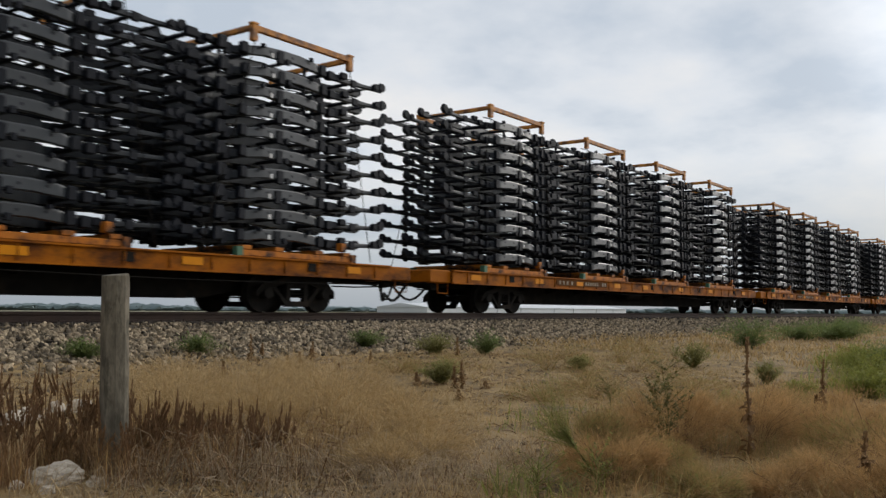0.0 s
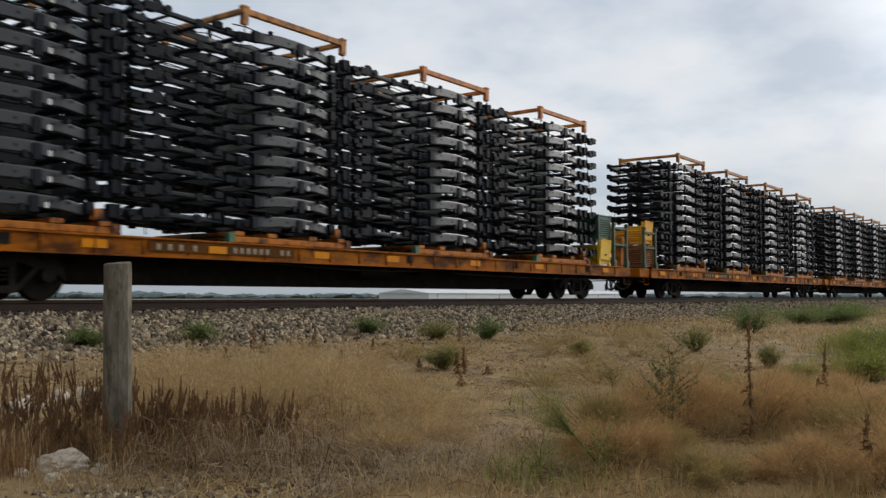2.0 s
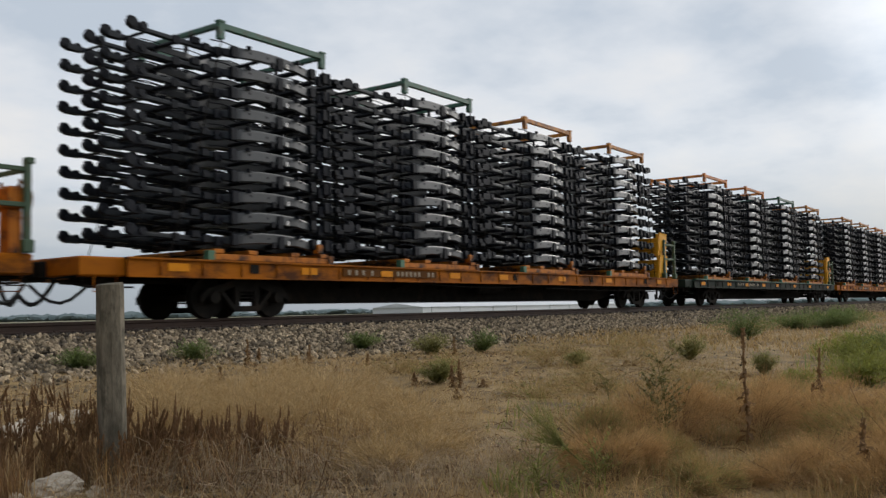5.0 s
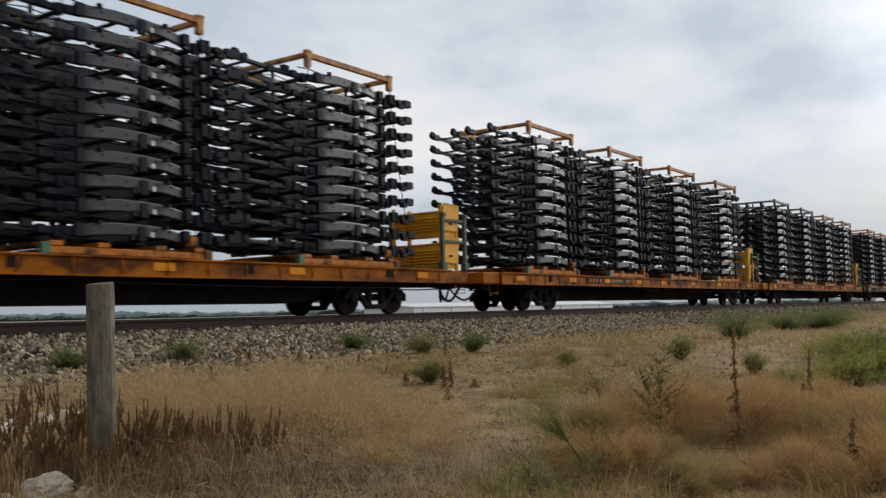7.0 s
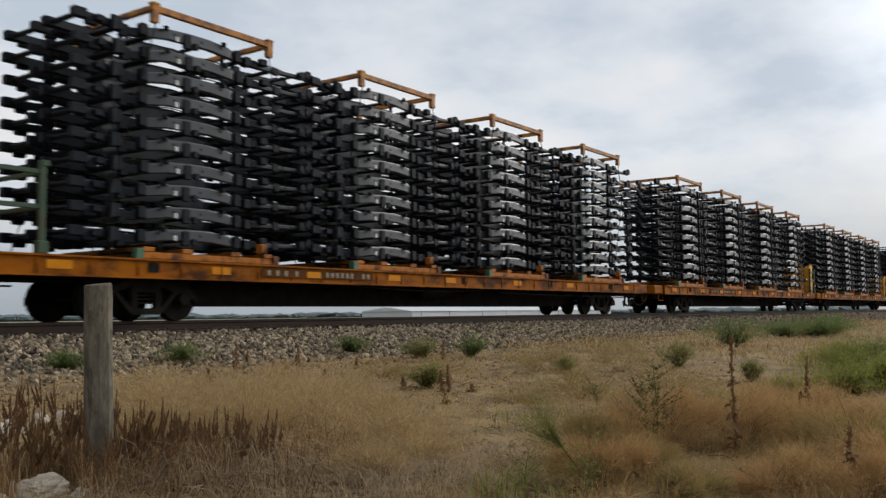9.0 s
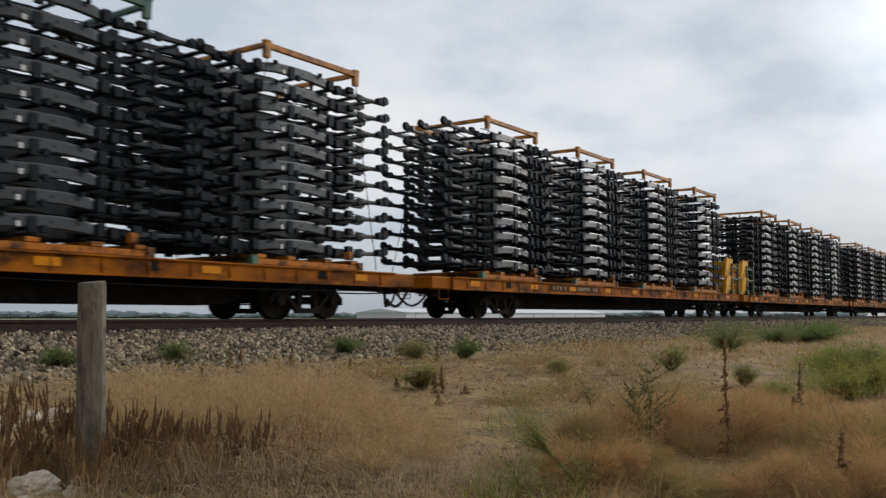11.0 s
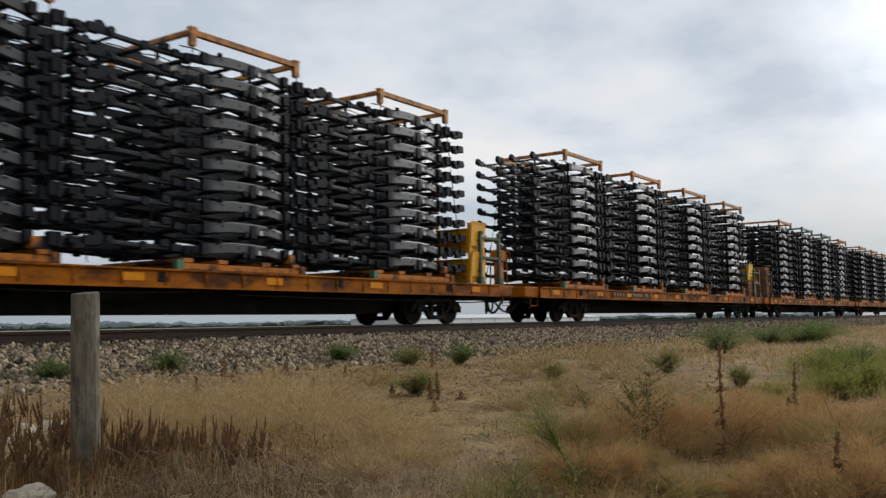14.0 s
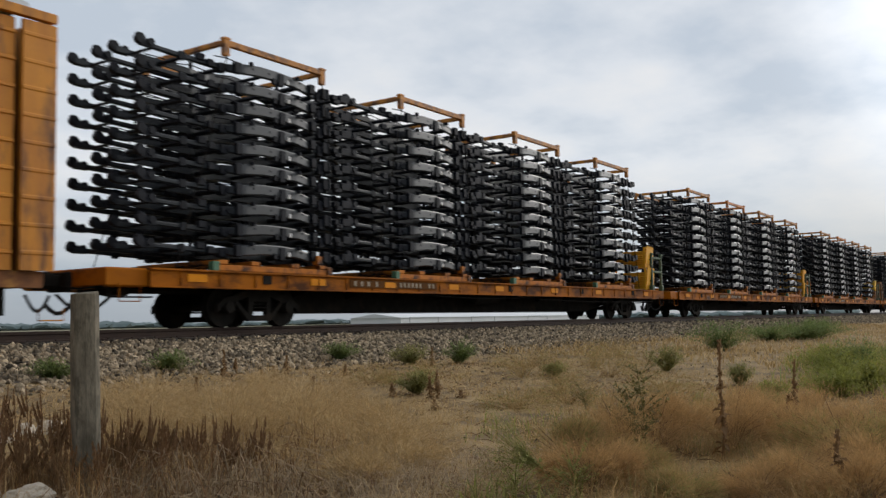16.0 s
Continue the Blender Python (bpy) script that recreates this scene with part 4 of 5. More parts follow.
def rock(x, y, sx, sy, sz, seed, turn=0):
    bm = bmesh.new()
    bmesh.ops.create_icosphere(bm, subdivisions=4, radius=1)
    for v in bm.verts:
        p = v.co.copy()
        k = 1 + 0.32 * noise.noise(p * 1.4 + Vector((seed, 0, 0))) + 0.2 * noise.noise(p * 3.4 + Vector((seed, 5, 0))) + 0.12 * abs(noise.noise(p * 6 + Vector((seed, 9, 0))))
        v.co = Vector((p.x * sx * k, p.y * sy * k, max(-0.6, p.z) * sz * k))
    me = bpy.data.meshes.new("stone")
    bm.to_mesh(me)
    bm.free()
    me.materials.append(STONE)
    ob = new("stone", me)
    ob.matrix_basis = pose(x, y, land(x, y) + sz * 0.25, 0, 0, turn)
    tagged(ob, "rough pale limestone block lying in dead weeds", "stone", "pale stones by the post")


fence_post()
rock(2.94, 4.8, 0.13, 0.1, 0.085, 11, -35)
rock(2.83, 4.95, 0.045, 0.04, 0.05, 7, 20)
rock(4.25, 6.7, 0.11, 0.08, 0.085, 2, -35)
rock(4.04, 6.68, 0.1, 0.07, 0.08, 8, 40)
rock(3.78, 6.6, 0.1, 0.08, 0.08, 9, 5)
rock(3.6, 6.5, 0.12, 0.09, 0.08, 3, 10)
rock(2.68, 4.79, 0.04, 0.03, 0.03, 4)
rock(2.75, 4.6, 0.045, 0.035, 0.03, 5)
rock(3.05, 4.61, 0.05, 0.04, 0.04, 6)


# ---------------------------------------------------------------- plants
def blade(g, x, y, z, h, w, lean, turn, curl=0.5, slot=0):
    """One grass blade: a tapered strip that leans and curls over."""
    ca, sa = math.cos(turn), math.sin(turn)
    dx, dy = -sa * w, ca * w
    l1, l2 = lean * h * 0.4, lean * h * (1 + curl)
    m = (x + ca * l1, y + sa * l1, z + h * 0.55)
    g.add([(x - dx, y - dy, z), (x + dx, y + dy, z), (m[0] + dx * 0.7, m[1] + dy * 0.7, m[2]), (m[0] - dx * 0.7, m[1] - dy * 0.7, m[2]),
           (x + ca * l2, y + sa * l2, z + h * (1 - 0.35 * lean * curl))], [(0, 1, 2, 3), (3, 2, 4)], slot)


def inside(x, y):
    """A wedge of the verge cut to the camera's view, clear of the near stone."""
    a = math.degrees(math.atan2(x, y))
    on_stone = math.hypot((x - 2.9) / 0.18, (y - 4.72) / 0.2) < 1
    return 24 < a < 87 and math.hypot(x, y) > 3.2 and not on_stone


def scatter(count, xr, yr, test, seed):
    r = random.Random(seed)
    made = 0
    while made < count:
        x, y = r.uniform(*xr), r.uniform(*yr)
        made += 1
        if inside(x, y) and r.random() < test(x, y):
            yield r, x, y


def spot(x, y, cx, cy, rx, ry):
    d = math.hypot((x - cx) / rx, (y - cy) / ry)
    return max(0.0, 1 - d * d)


def clumpy(x, y, s=1.0, seed=0):
    return min(1.0, max(0.0, 0.5 + 1.3 * noise.noise(Vector((x * s, y * s, seed)))))


def build_grass():
    g = Geo()
    for r, x, y in scatter(150000, (2, 17), (0.6, 11.0), lambda x, y: (0.12 + 0.88 * clumpy(x, y, 1.1) * (0.35 + 0.65 * clumpy(x, y, 3.1, 8))) * min(1, 5.5 / math.hypot(x, y)) * (1 if y < 9.6 else 0.5), 11):
        k = r.random()
        blade(g, x, y, land(x, y) - 0.01, r.uniform(0.04, 0.13), r.uniform(0.0018, 0.004), r.uniform(0.3, 1.3), r.uniform(0, 6.28), 0.6, 0 if k < 0.55 else (1 if k < 0.9 else 2))
    for r, x, y in scatter(26000, (17, 60), (0.6, 11.0), lambda x, y: 0.3 + 0.7 * clumpy(x, y, 0.6), 12):
        blade(g, x, y, land(x, y) - 0.01, r.uniform(0.08, 0.2), r.uniform(0.008, 0.016), r.uniform(0.3, 1.2), r.uniform(0, 6.28), 0.6, 0 if r.random() < 0.6 else 1)
    tagged(part("short_grass", g, [STRAW, PALESTRAW, RUSSET], None), "short dead straw coloured grass matted on the ground", "grass", kind="stuff")

    # tall feathery straw across the middle
    g = Geo()
    for r, x, y in scatter(64000, (3.2, 10), (3.2, 8.2), lambda x, y: (spot(x, y, 5.9, 5.9, 2.4, 1.7) + 0.8 * spot(x, y, 4.4, 4.6, 1.0, 0.8)) * clumpy(x, y, 1.6, 4), 13):
        blade(g, x, y, land(x, y), r.uniform(0.1, 0.3), r.uniform(0.0009, 0.002), r.uniform(0.3, 1.4), r.uniform(0, 6.28), 0.7, 0 if r.random() < 0.6 else 1)
    tagged(part("tall_grass", g, [STRAW, PALESTRAW], None), "tall feathery straw coloured dry grass", "grass", kind="stuff")

    # russet grass close by
    g = Geo()
    for r, x, y in scatter(85000, (4.0, 11), (0.5, 4.2), lambda x, y: (spot(x, y, 6.0, 2.35, 1.3, 0.8) + spot(x, y, 7.2, 1.5, 2.4, 0.9) + 0.6 * spot(x, y, 8.5, 2.6, 2.0, 0.9) + 0.9 * spot(x, y, 5.4, 1.55, 0.9, 0.6) + 0.7 * spot(x, y, 4.8, 2.1, 0.5, 0.5)) * clumpy(x, y, 1.5, 9), 14):
        k = r.random()
        low = 0.38 if abs(math.degrees(math.atan2(x, y)) - 72.6) < 3.5 and x < 6.6 else 1.0
        blade(g, x, y, land(x, y), low * r.uniform(0.08, 0.3), r.uniform(0.0009, 0.002), r.uniform(0.3, 1.5), r.uniform(0, 6.28), 0.7, 0 if k < 0.45 else (1 if k < 0.8 else 2))
    tagged(part("russet_grass", g, [RUSSET, STRAW, DULLLEAF], None), "tangled russet brown dry grass close to the eye", "grass", kind="stuff")

    # dead brown thicket round the post
    g = Geo()
    for r, x, y in scatter(40000, (2.0, 5.4), (3.9, 6.0), lambda x, y: (spot(x, y, 3.3, 4.95, 1.0, 0.55) + 0.9 * spot(x, y, 4.3, 4.45, 1.0, 0.6) + spot(x, y, 2.5, 5.2, 0.7, 0.5)) * clumpy(x, y, 3.0, 5), 18):
        k = r.random()
        blade(g, x, y, land(x, y), r.uniform(0.12, 0.33), r.uniform(0.0012, 0.003), r.uniform(0.05, 0.6), r.uniform(0, 6.28), 0.5, 0 if k < 0.6 else (1 if k < 0.85 else 2))
    tagged(part("dead_thicket", g, [DOCK, RUSSET, PALESTRAW], None), "dark brown thicket of dead stems round the post", "weeds", kind="stuff")

    # bleached broken stems at the foot of the weeds
    g = Geo()
    for r, x, y in scatter(26000, (2.2, 6.5), (2.2, 5.6), lambda x, y: (spot(x, y, 3.9, 4.4, 1.5, 0.8) + spot(x, y, 4.2, 3.5, 0.9, 0.8) + 0.7 * spot(x, y, 5.0, 3.6, 1.0, 0.9)) * clumpy(x, y, 2.0, 2), 15):
        blade(g, x, y, land(x, y), r.uniform(0.08, 0.26), r.uniform(0.0013, 0.0032), r.uniform(0.6, 1.8), r.uniform(0, 6.28), 0.9, 0 if r.random() < 0.6 else r.randrange(1, 3))
    for r, x, y in scatter(900, (3.0, 5.6), (3.2, 5.2), lambda x, y: spot(x, y, 3.9, 4.3, 1.3, 0.9), 25):
        a, L, up_ = r.uniform(0, 6.28), r.uniform(0.15, 0.42), r.uniform(0.08, 0.3)
        z = land(x, y)
        g.tube([(x, y, z), (x + L * 0.35 * math.cos(a), y + L * 0.35 * math.sin(a), z + up_), (x + L * 0.75 * math.cos(a + 0.2), y + L * 0.75 * math.sin(a + 0.2), z + up_ * 0.85), (x + L * math.cos(a + 0.3), y + L * math.sin(a + 0.3), z + up_ * 0.45)],
               [0.0032, 0.0028, 0.002, 0.0012], 3, cap=False, slot=0 if r.random() < 0.6 else 1)
    tagged(part("broken_stems", g, [GREYSTRAW, DOCK, PALESTRAW], None), "bleached broken stems lying about the post", "stems", kind="stuff")

    # green meadow far along
    g = Geo()
    for r, x, y in scatter(26000, (10.5, 26), (1.2, 5.0), lambda x, y: (spot(x, y, 15.2, 2.55, 3.6, 1.15) + spot(x, y, 21, 3.6, 5, 1.2)) * (0.35 + 0.65 * clumpy(x, y, 1.7, 6)), 16):
        k = r.random() + 0.5 * (clumpy(x, y, 0.9, 31) - 0.5)
        blade(g, x, y, land(x, y), r.uniform(0.08, 0.22) * (0.7 + 1.3 * clumpy(x, y, 1.7, 6)), r.uniform(0.003, 0.008), r.uniform(0.3, 1.3), r.uniform(0, 6.28), 0.6, 0 if k < 0.68 else (1 if k < 0.84 else 2))
    tagged(part("green_grass", g, [MEADOW, STRAW, GREENLEAF], None), "fresh yellow green meadow grass and weeds", "grass", kind="stuff")

    # low green weeds in the trampled middle
    g = Geo()
    for r, x, y in scatter(16000, (4.2, 11), (1.8, 5.2), lambda x, y: (0.25 * spot(x, y, 7.4, 4.1, 1.3, 0.5) + spot(x, y, 4.7, 2.65, 0.6, 0.4) + 0.5 * spot(x, y, 11, 3.2, 1.5, 0.6)) * clumpy(x, y, 2.2, 7), 17):
        blade(g, x, y, land(x, y), r.uniform(0.08, 0.26), r.uniform(0.003, 0.006), r.uniform(0.3, 1.0), r.uniform(0, 6.28), 0.6, 0 if r.random() < 0.7 else 1)
    tagged(part("low_weeds", g, [DULLLEAF, MEADOW], None), "thin dull green weeds in dry grass", "weeds", kind="stuff")


def build_litter():
    """Small stones spilled from the bank, and fallen twigs."""
    g = Geo()
    for r, x, y in scatter(15000, (3, 24), (3.0, 10.9), lambda x, y: (0.08 + 0.9 * max(0.0, (y - 7.5) / 3.4) ** 1.5) * (0.3 + 0.7 * clumpy(x, y, 0.9, 12)), 19):
        vs, fs = SHAPES[r.randrange(8)]
        s = r.uniform(0.01, 0.034)
        o = Vector((x, y, land(x, y) + s * 0.3))
        e = Euler((r.uniform(0, 6.3), r.uniform(0, 6.3), r.uniform(0, 6.3))).to_matrix() * s
        g.add([e @ p + o for p in vs], fs)
    tagged(part("pebbles", g, BALLAST, None), "small stones spilled onto dry soil", "pebbles", kind="stuff")
    g = Geo()
    for r, x, y in scatter(9000, (2.0, 5.4), (2.4, 4.9), lambda x, y: spot(x, y, 3.3, 3.9, 1.6, 0.85) * (0.35 + 0.65 * clumpy(x, y, 2.4, 15)), 26):
        vs, fs = SHAPES[r.randrange(8)]
        s = r.uniform(0.005, 0.02)
        o = Vector((x, y, land(x, y) + s * 0.4))
        e = Euler((r.uniform(0, 6.3), r.uniform(0, 6.3), r.uniform(0, 6.3))).to_matrix() * s
        g.add([e @ p + o for p in vs], fs)
    tagged(part("gravel", g, BALLAST, None), "pale gravel at the foot of dead weeds", "gravel", kind="stuff")
    g = Geo()
    for r, x, y in scatter(5200, (3, 14), (1.5, 9.8), lambda x, y: 0.3 + 0.7 * clumpy(x, y, 1.3, 14), 20):
        a, L = r.uniform(0, 6.28), r.uniform(0.06, 0.25)
        z = land(x, y) + 0.012
        g.tube([(x, y, z), (x + L * 0.5 * math.cos(a), y + L * 0.5 * math.sin(a), z + r.uniform(0.01, 0.05)), (x + L * math.cos(a + 0.3), y + L * math.sin(a + 0.3), z + r.uniform(0, 0.03))], [0.004, 0.003, 0.002], 3, cap=False, slot=r.randrange(2))
    tagged(part("twigs", g, [DOCK, PALESTRAW], None), "fallen dry twigs and stems on the ground", "twigs", kind="stuff")


def dock(r, h):
    """A dead dock plant: a stalk with a dense brown seed spike and a few side spikes."""
    g = Geo()
    lx, ly = r.uniform(-0.06, 0.06), r.uniform(-0.06, 0.06)
    g.tube([(0, 0, 0), (lx * 0.5, ly * 0.5, h * 0.5), (lx, ly, h)], [0.005, 0.004, 0.002], 5)
    for s in range(1 + r.randrange(3)):
        a = r.uniform(0, 6.28)
        z0 = h * (0.58 if s == 0 else r.uniform(0.45, 0.65))
        hh = h - z0 if s == 0 else (h - z0) * r.uniform(0.5, 0.8)
        out = 0.0 if s == 0 else 0.05
        for k in range(34):
            u = r.random()
            px, py = lx * (z0 + u * hh) / h + out * math.cos(a) * (0.4 + u), ly * (z0 + u * hh) / h + out * math.sin(a) * (0.4 + u)
            b = r.uniform(0, 6.28)
            w = 0.014 * (1 - 0.7 * u)
            z = z0 + u * hh
            p = Vector((px, py, z))
            q = Vector((px + w * math.cos(b), py + w * math.sin(b), z + 0.004))
            g.add([p, q + Vector((0, 0, 0.012)), q + Vector((0.004, 0.004, -0.008))], [(0, 1, 2)])
            g.add([p + Vector((-w * 0.5, w * 0.4, 0)), p + Vector((w * 0.5, -w * 0.4, 0)), p + Vector((0, 0, 0.03))], [(0, 1, 2)])
    return g


def build_docks():
    r = random.Random(21)
    kinds = [dock(r, h).mesh("dock", DOCK) for h in (0.26, 0.3, 0.34, 0.38, 0.42, 0.47)]
    made = 0
    while made < 165:
        x, y = r.uniform(2.0, 5.0), r.uniform(4.1, 6.6)
        near = spot(x, y, 3.35, 4.95, 0.75, 0.55) + 0.55 * spot(x, y, 4.0, 4.6, 0.7, 0.45) + 0.5 * spot(x, y, 2.7, 5.3, 0.6, 0.5) + 0.3 * spot(x, y, 3.4, 6.0, 0.55, 0.45)
        if r.random() > near or math.hypot(x - 3.31, y - 4.84) < 0.13 or not inside(x, y):
            continue
        made += 1
        ob = new("dock_plant", kinds[r.randrange(4) if x > 3.75 and y < 5.4 else r.randrange(6)])
        ob.matrix_basis = pose(x, y, land(x, y), 0, 0, r.uniform(0, 360))
        tagged(ob, "dead dark brown dock stalk with a dense seed spike", "weed", "dead dock stalks by the post")


def bush(x, y, w, h, mat_, label, seed, n=1300, name="bush", leafy=1.0, group="low green weeds on the bank"):
    """A low weed clump: stems fanning out from the root, with many small leaves along them."""
    r = random.Random(seed)
    root = new(name)
    root.matrix_basis = pose(x, y, land(x, y) - 0.01)
    st, lv = Geo(), Geo()
    for s in range(max(16, min(70, n // 14))):
        a, e = r.uniform(0, 6.28), r.uniform(0.1, 1.0) ** 0.8
        rad, top = w * 0.72 * e, h * (1.05 - 0.45 * e * e) * r.uniform(0.6, 1.0)
        tip = Vector((rad * math.cos(a), rad * math.sin(a), top))
        bend = Vector((tip.x * 0.45, tip.y * 0.45, top * 0.62))
        st.tube([(0.04 * w * math.cos(a), 0.04 * w * math.sin(a), 0), bend, tip], [0.004 + 0.002 * w, 0.003, 0.0015], 3, cap=False)
        for k in range(max(3, n // 70) + r.randrange(6)):
            u = r.uniform(0.2, 1.02)
            p = bend * (u / 0.6) if u < 0.6 else bend + (tip - bend) * ((u - 0.6) / 0.4)
            p = p + Vector((r.uniform(-1, 1), r.uniform(-1, 1), r.uniform(-1, 1))) * 0.03 * (1 + w)
            b, t = r.uniform(0, 6.28), r.uniform(-0.3, 0.9)
            L = r.uniform(0.03, 0.065) * (0.8 + 0.5 * w) * leafy
            d = Vector((math.cos(b) * math.cos(t), math.sin(b) * math.cos(t), math.sin(t))) * L
            sdir = Vector((-math.sin(b), math.cos(b), 0)) * L * 0.14
            lv.add([p, p + d * 0.5 + sdir, p + d, p + d * 0.5 - sdir], [(0, 1, 2, 3)])
    tagged(part("branchwork", st, mat_, root), kind="stuff")
    tagged(part("foliage", lv, mat_, root), kind="stuff")
    return tagged(root, label, "bush" if h > 0.4 else "weed", group)


def fluffy(x, y, w, h, mats, label, seed, n, name, group):
    """A dry feathery bush: hair-thin stems and thousands of tiny curled leaves in soft rounded lobes."""
    r = random.Random(seed)
    root = new(name)
    root.matrix_basis = pose(x, y, land(x, y) - 0.01)
    st, lv = Geo(), Geo()
    lobes = []
    for s in range(9):
        a, e = r.uniform(0, 6.28), r.uniform(0.0, 1.0) ** 0.6
        lobes.append((Vector((0.62 * w * e * math.cos(a), 0.62 * w * e * math.sin(a), h * (0.72 - 0.4 * e * e) * r.uniform(0.75, 1.1))), r.uniform(0.22, 0.36) * w))
    for s in range(46):
        o, q = lobes[s % 9]
        tip = o + Vector((r.gauss(0, 0.5), r.gauss(0, 0.5), r.gauss(0.35, 0.4))) * q
        tip.z = max(0.03, tip.z)
        st.tube([(tip.x * 0.1, tip.y * 0.1, 0), (tip.x * 0.45, tip.y * 0.45, tip.z * 0.62), tip], [0.003, 0.002, 0.001], 3, cap=False)
    for k in range(n):
        o, q = lobes[r.randrange(9)]
        p = o + Vector((r.gauss(0, 0.42), r.gauss(0, 0.42), r.gauss(0, 0.36))) * q
        if p.z < 0.01:
            p.z = r.uniform(0.01, 0.08)
        d = (p - Vector((0, 0, h * 0.2))).normalized() + Vector((r.uniform(-1, 1), r.uniform(-1, 1), r.uniform(-0.4, 1.1)))
        d = d.normalized() * r.uniform(0.018, 0.06)
        sd = d.cross(Vector((r.uniform(-1, 1), r.uniform(-1, 1), 0.4))).normalized() * r.uniform(0.0011, 0.0026)
        lv.add([p - sd, p + sd, p + d], [(0, 1, 2)], 0 if r.random() < 0.7 else 1)
    # dry bushes get dark stems, to paint shade between their lobes
    tagged(part("branchwork", st, DOCK if name == "dry_bush" else mats[0], root), kind="stuff")
    tagged(part("foliage", lv, mats, root), kind="stuff")
    return tagged(root, label, "bush" if h > 0.34 else "weed", group)


def mullein(x, y, h, seed, name="mullein_stalk"):
    """A tall dead mullein: a thick knobbly stalk with curled brown leaves low down."""
    r = random.Random(seed)
    root = new(name)
    root.matrix_basis = pose(x, y, land(x, y) - 0.01)
    g = Geo()
    pts = [(0.012 * math.sin(k * 1.1), 0.01 * math.cos(k * 0.9), h * k / 10) for k in range(11)]
    g.tube(pts, [0.011 - 0.0004 * k for k in range(11)], 7)
    for k in range(70):
        z = h * r.uniform(0.25, 1.0)
        a = r.uniform(0, 6.28)
        vs, fs = SHAPES[r.randrange(8)]
        s = r.uniform(0.006, 0.011)
        i = min(9, int(z / h * 10))
        g.add([(pts[i][0] + 0.012 * math.cos(a) + p.x * s, pts[i][1] + 0.012 * math.sin(a) + p.y * s, z + p.z * s * 1.6) for p in vs], fs)
    part("stalk", g, MULLEIN, root)
    lv = Geo()
    for k in range(34):
        z = h * r.uniform(0.02, 0.75)
        a = r.uniform(0, 6.28)
        L = r.uniform(0.04, 0.1) * (1.3 - z / h)
        d = Vector((math.cos(a), math.sin(a), r.uniform(-1.2, 0.5))).normalized() * L
        sd = Vector((-math.sin(a), math.cos(a), 0.3)) * L * 0.28
        p = Vector((0, 0, z))
        lv.add([p, p + d * 0.5 + sd, p + d + Vector((0, 0, -L * 0.3)), p + d * 0.5 - sd], [(0, 1, 2, 3)])
    part("dead_foliage", lv, MULLEIN, root)
    tagged(root, "tall dead brown mullein stalk with curled leaves", "weed", "dead mullein stalks")


SWAYING = []         # (plant, x, y, z, rows of seconds and degrees of lean)


def thistle(x, y, h, seed, leaf_=DARKLEAF):
    """An upright branching weed with sparse dark green leaves."""
    r = random.Random(seed)
    root = new("thistle")
    root.matrix_basis = pose(x, y, land(x, y) - 0.01)
    st, lv = Geo(), Geo()
    st.tube([(0, 0, 0), (0.02, 0.01, h * 0.5), (-0.02, 0.03, h)], [0.007, 0.005, 0.002], 5)
    for k in range(22):
        z = h * r.uniform(0.2, 0.95)
        a = r.uniform(0, 6.28)
        L = r.uniform(0.08, 0.22)
        tip = Vector((L * math.cos(a), L * math.sin(a), z + L * r.uniform(0.4, 1.0)))
        st.tube([(0, 0, z), tip], [0.003, 0.0015], 3, cap=False)
        for j in range(20 if h > 0.3 else 9):
            p = Vector((0, 0, z)).lerp(tip, r.uniform(0.2, 1.05))
            b, t = r.uniform(0, 6.28), r.uniform(-0.4, 0.8)
            l2 = r.uniform(0.022, 0.045) * (1 if h > 0.3 else 0.7)
            d = Vector((math.cos(b) * math.cos(t), math.sin(b) * math.cos(t), math.sin(t))) * l2
            sd = Vector((-math.sin(b), math.cos(b), 0)) * l2 * 0.3
            lv.add([p, p + d * 0.5 + sd, p + d, p + d * 0.5 - sd], [(0, 1, 2, 3)])
    tagged(part("branchwork", st, leaf_, root), kind="stuff")
    tagged(part("foliage", lv, leaf_, root), kind="stuff")
    if h > 0.45:
        SWAYING.append((root, x, y, root.matrix_basis.translation.z, [(0.5 * k, 2.4 * math.sin(k * 1.9 + seed) + 1.4 * math.sin(k * 0.83)) for k in range(33)]))
    tagged(root, "upright branching weed with sparse dark green leaves" if leaf_ is DARKLEAF else "low branching weed with dull green leaves", "weed", "branching weeds")


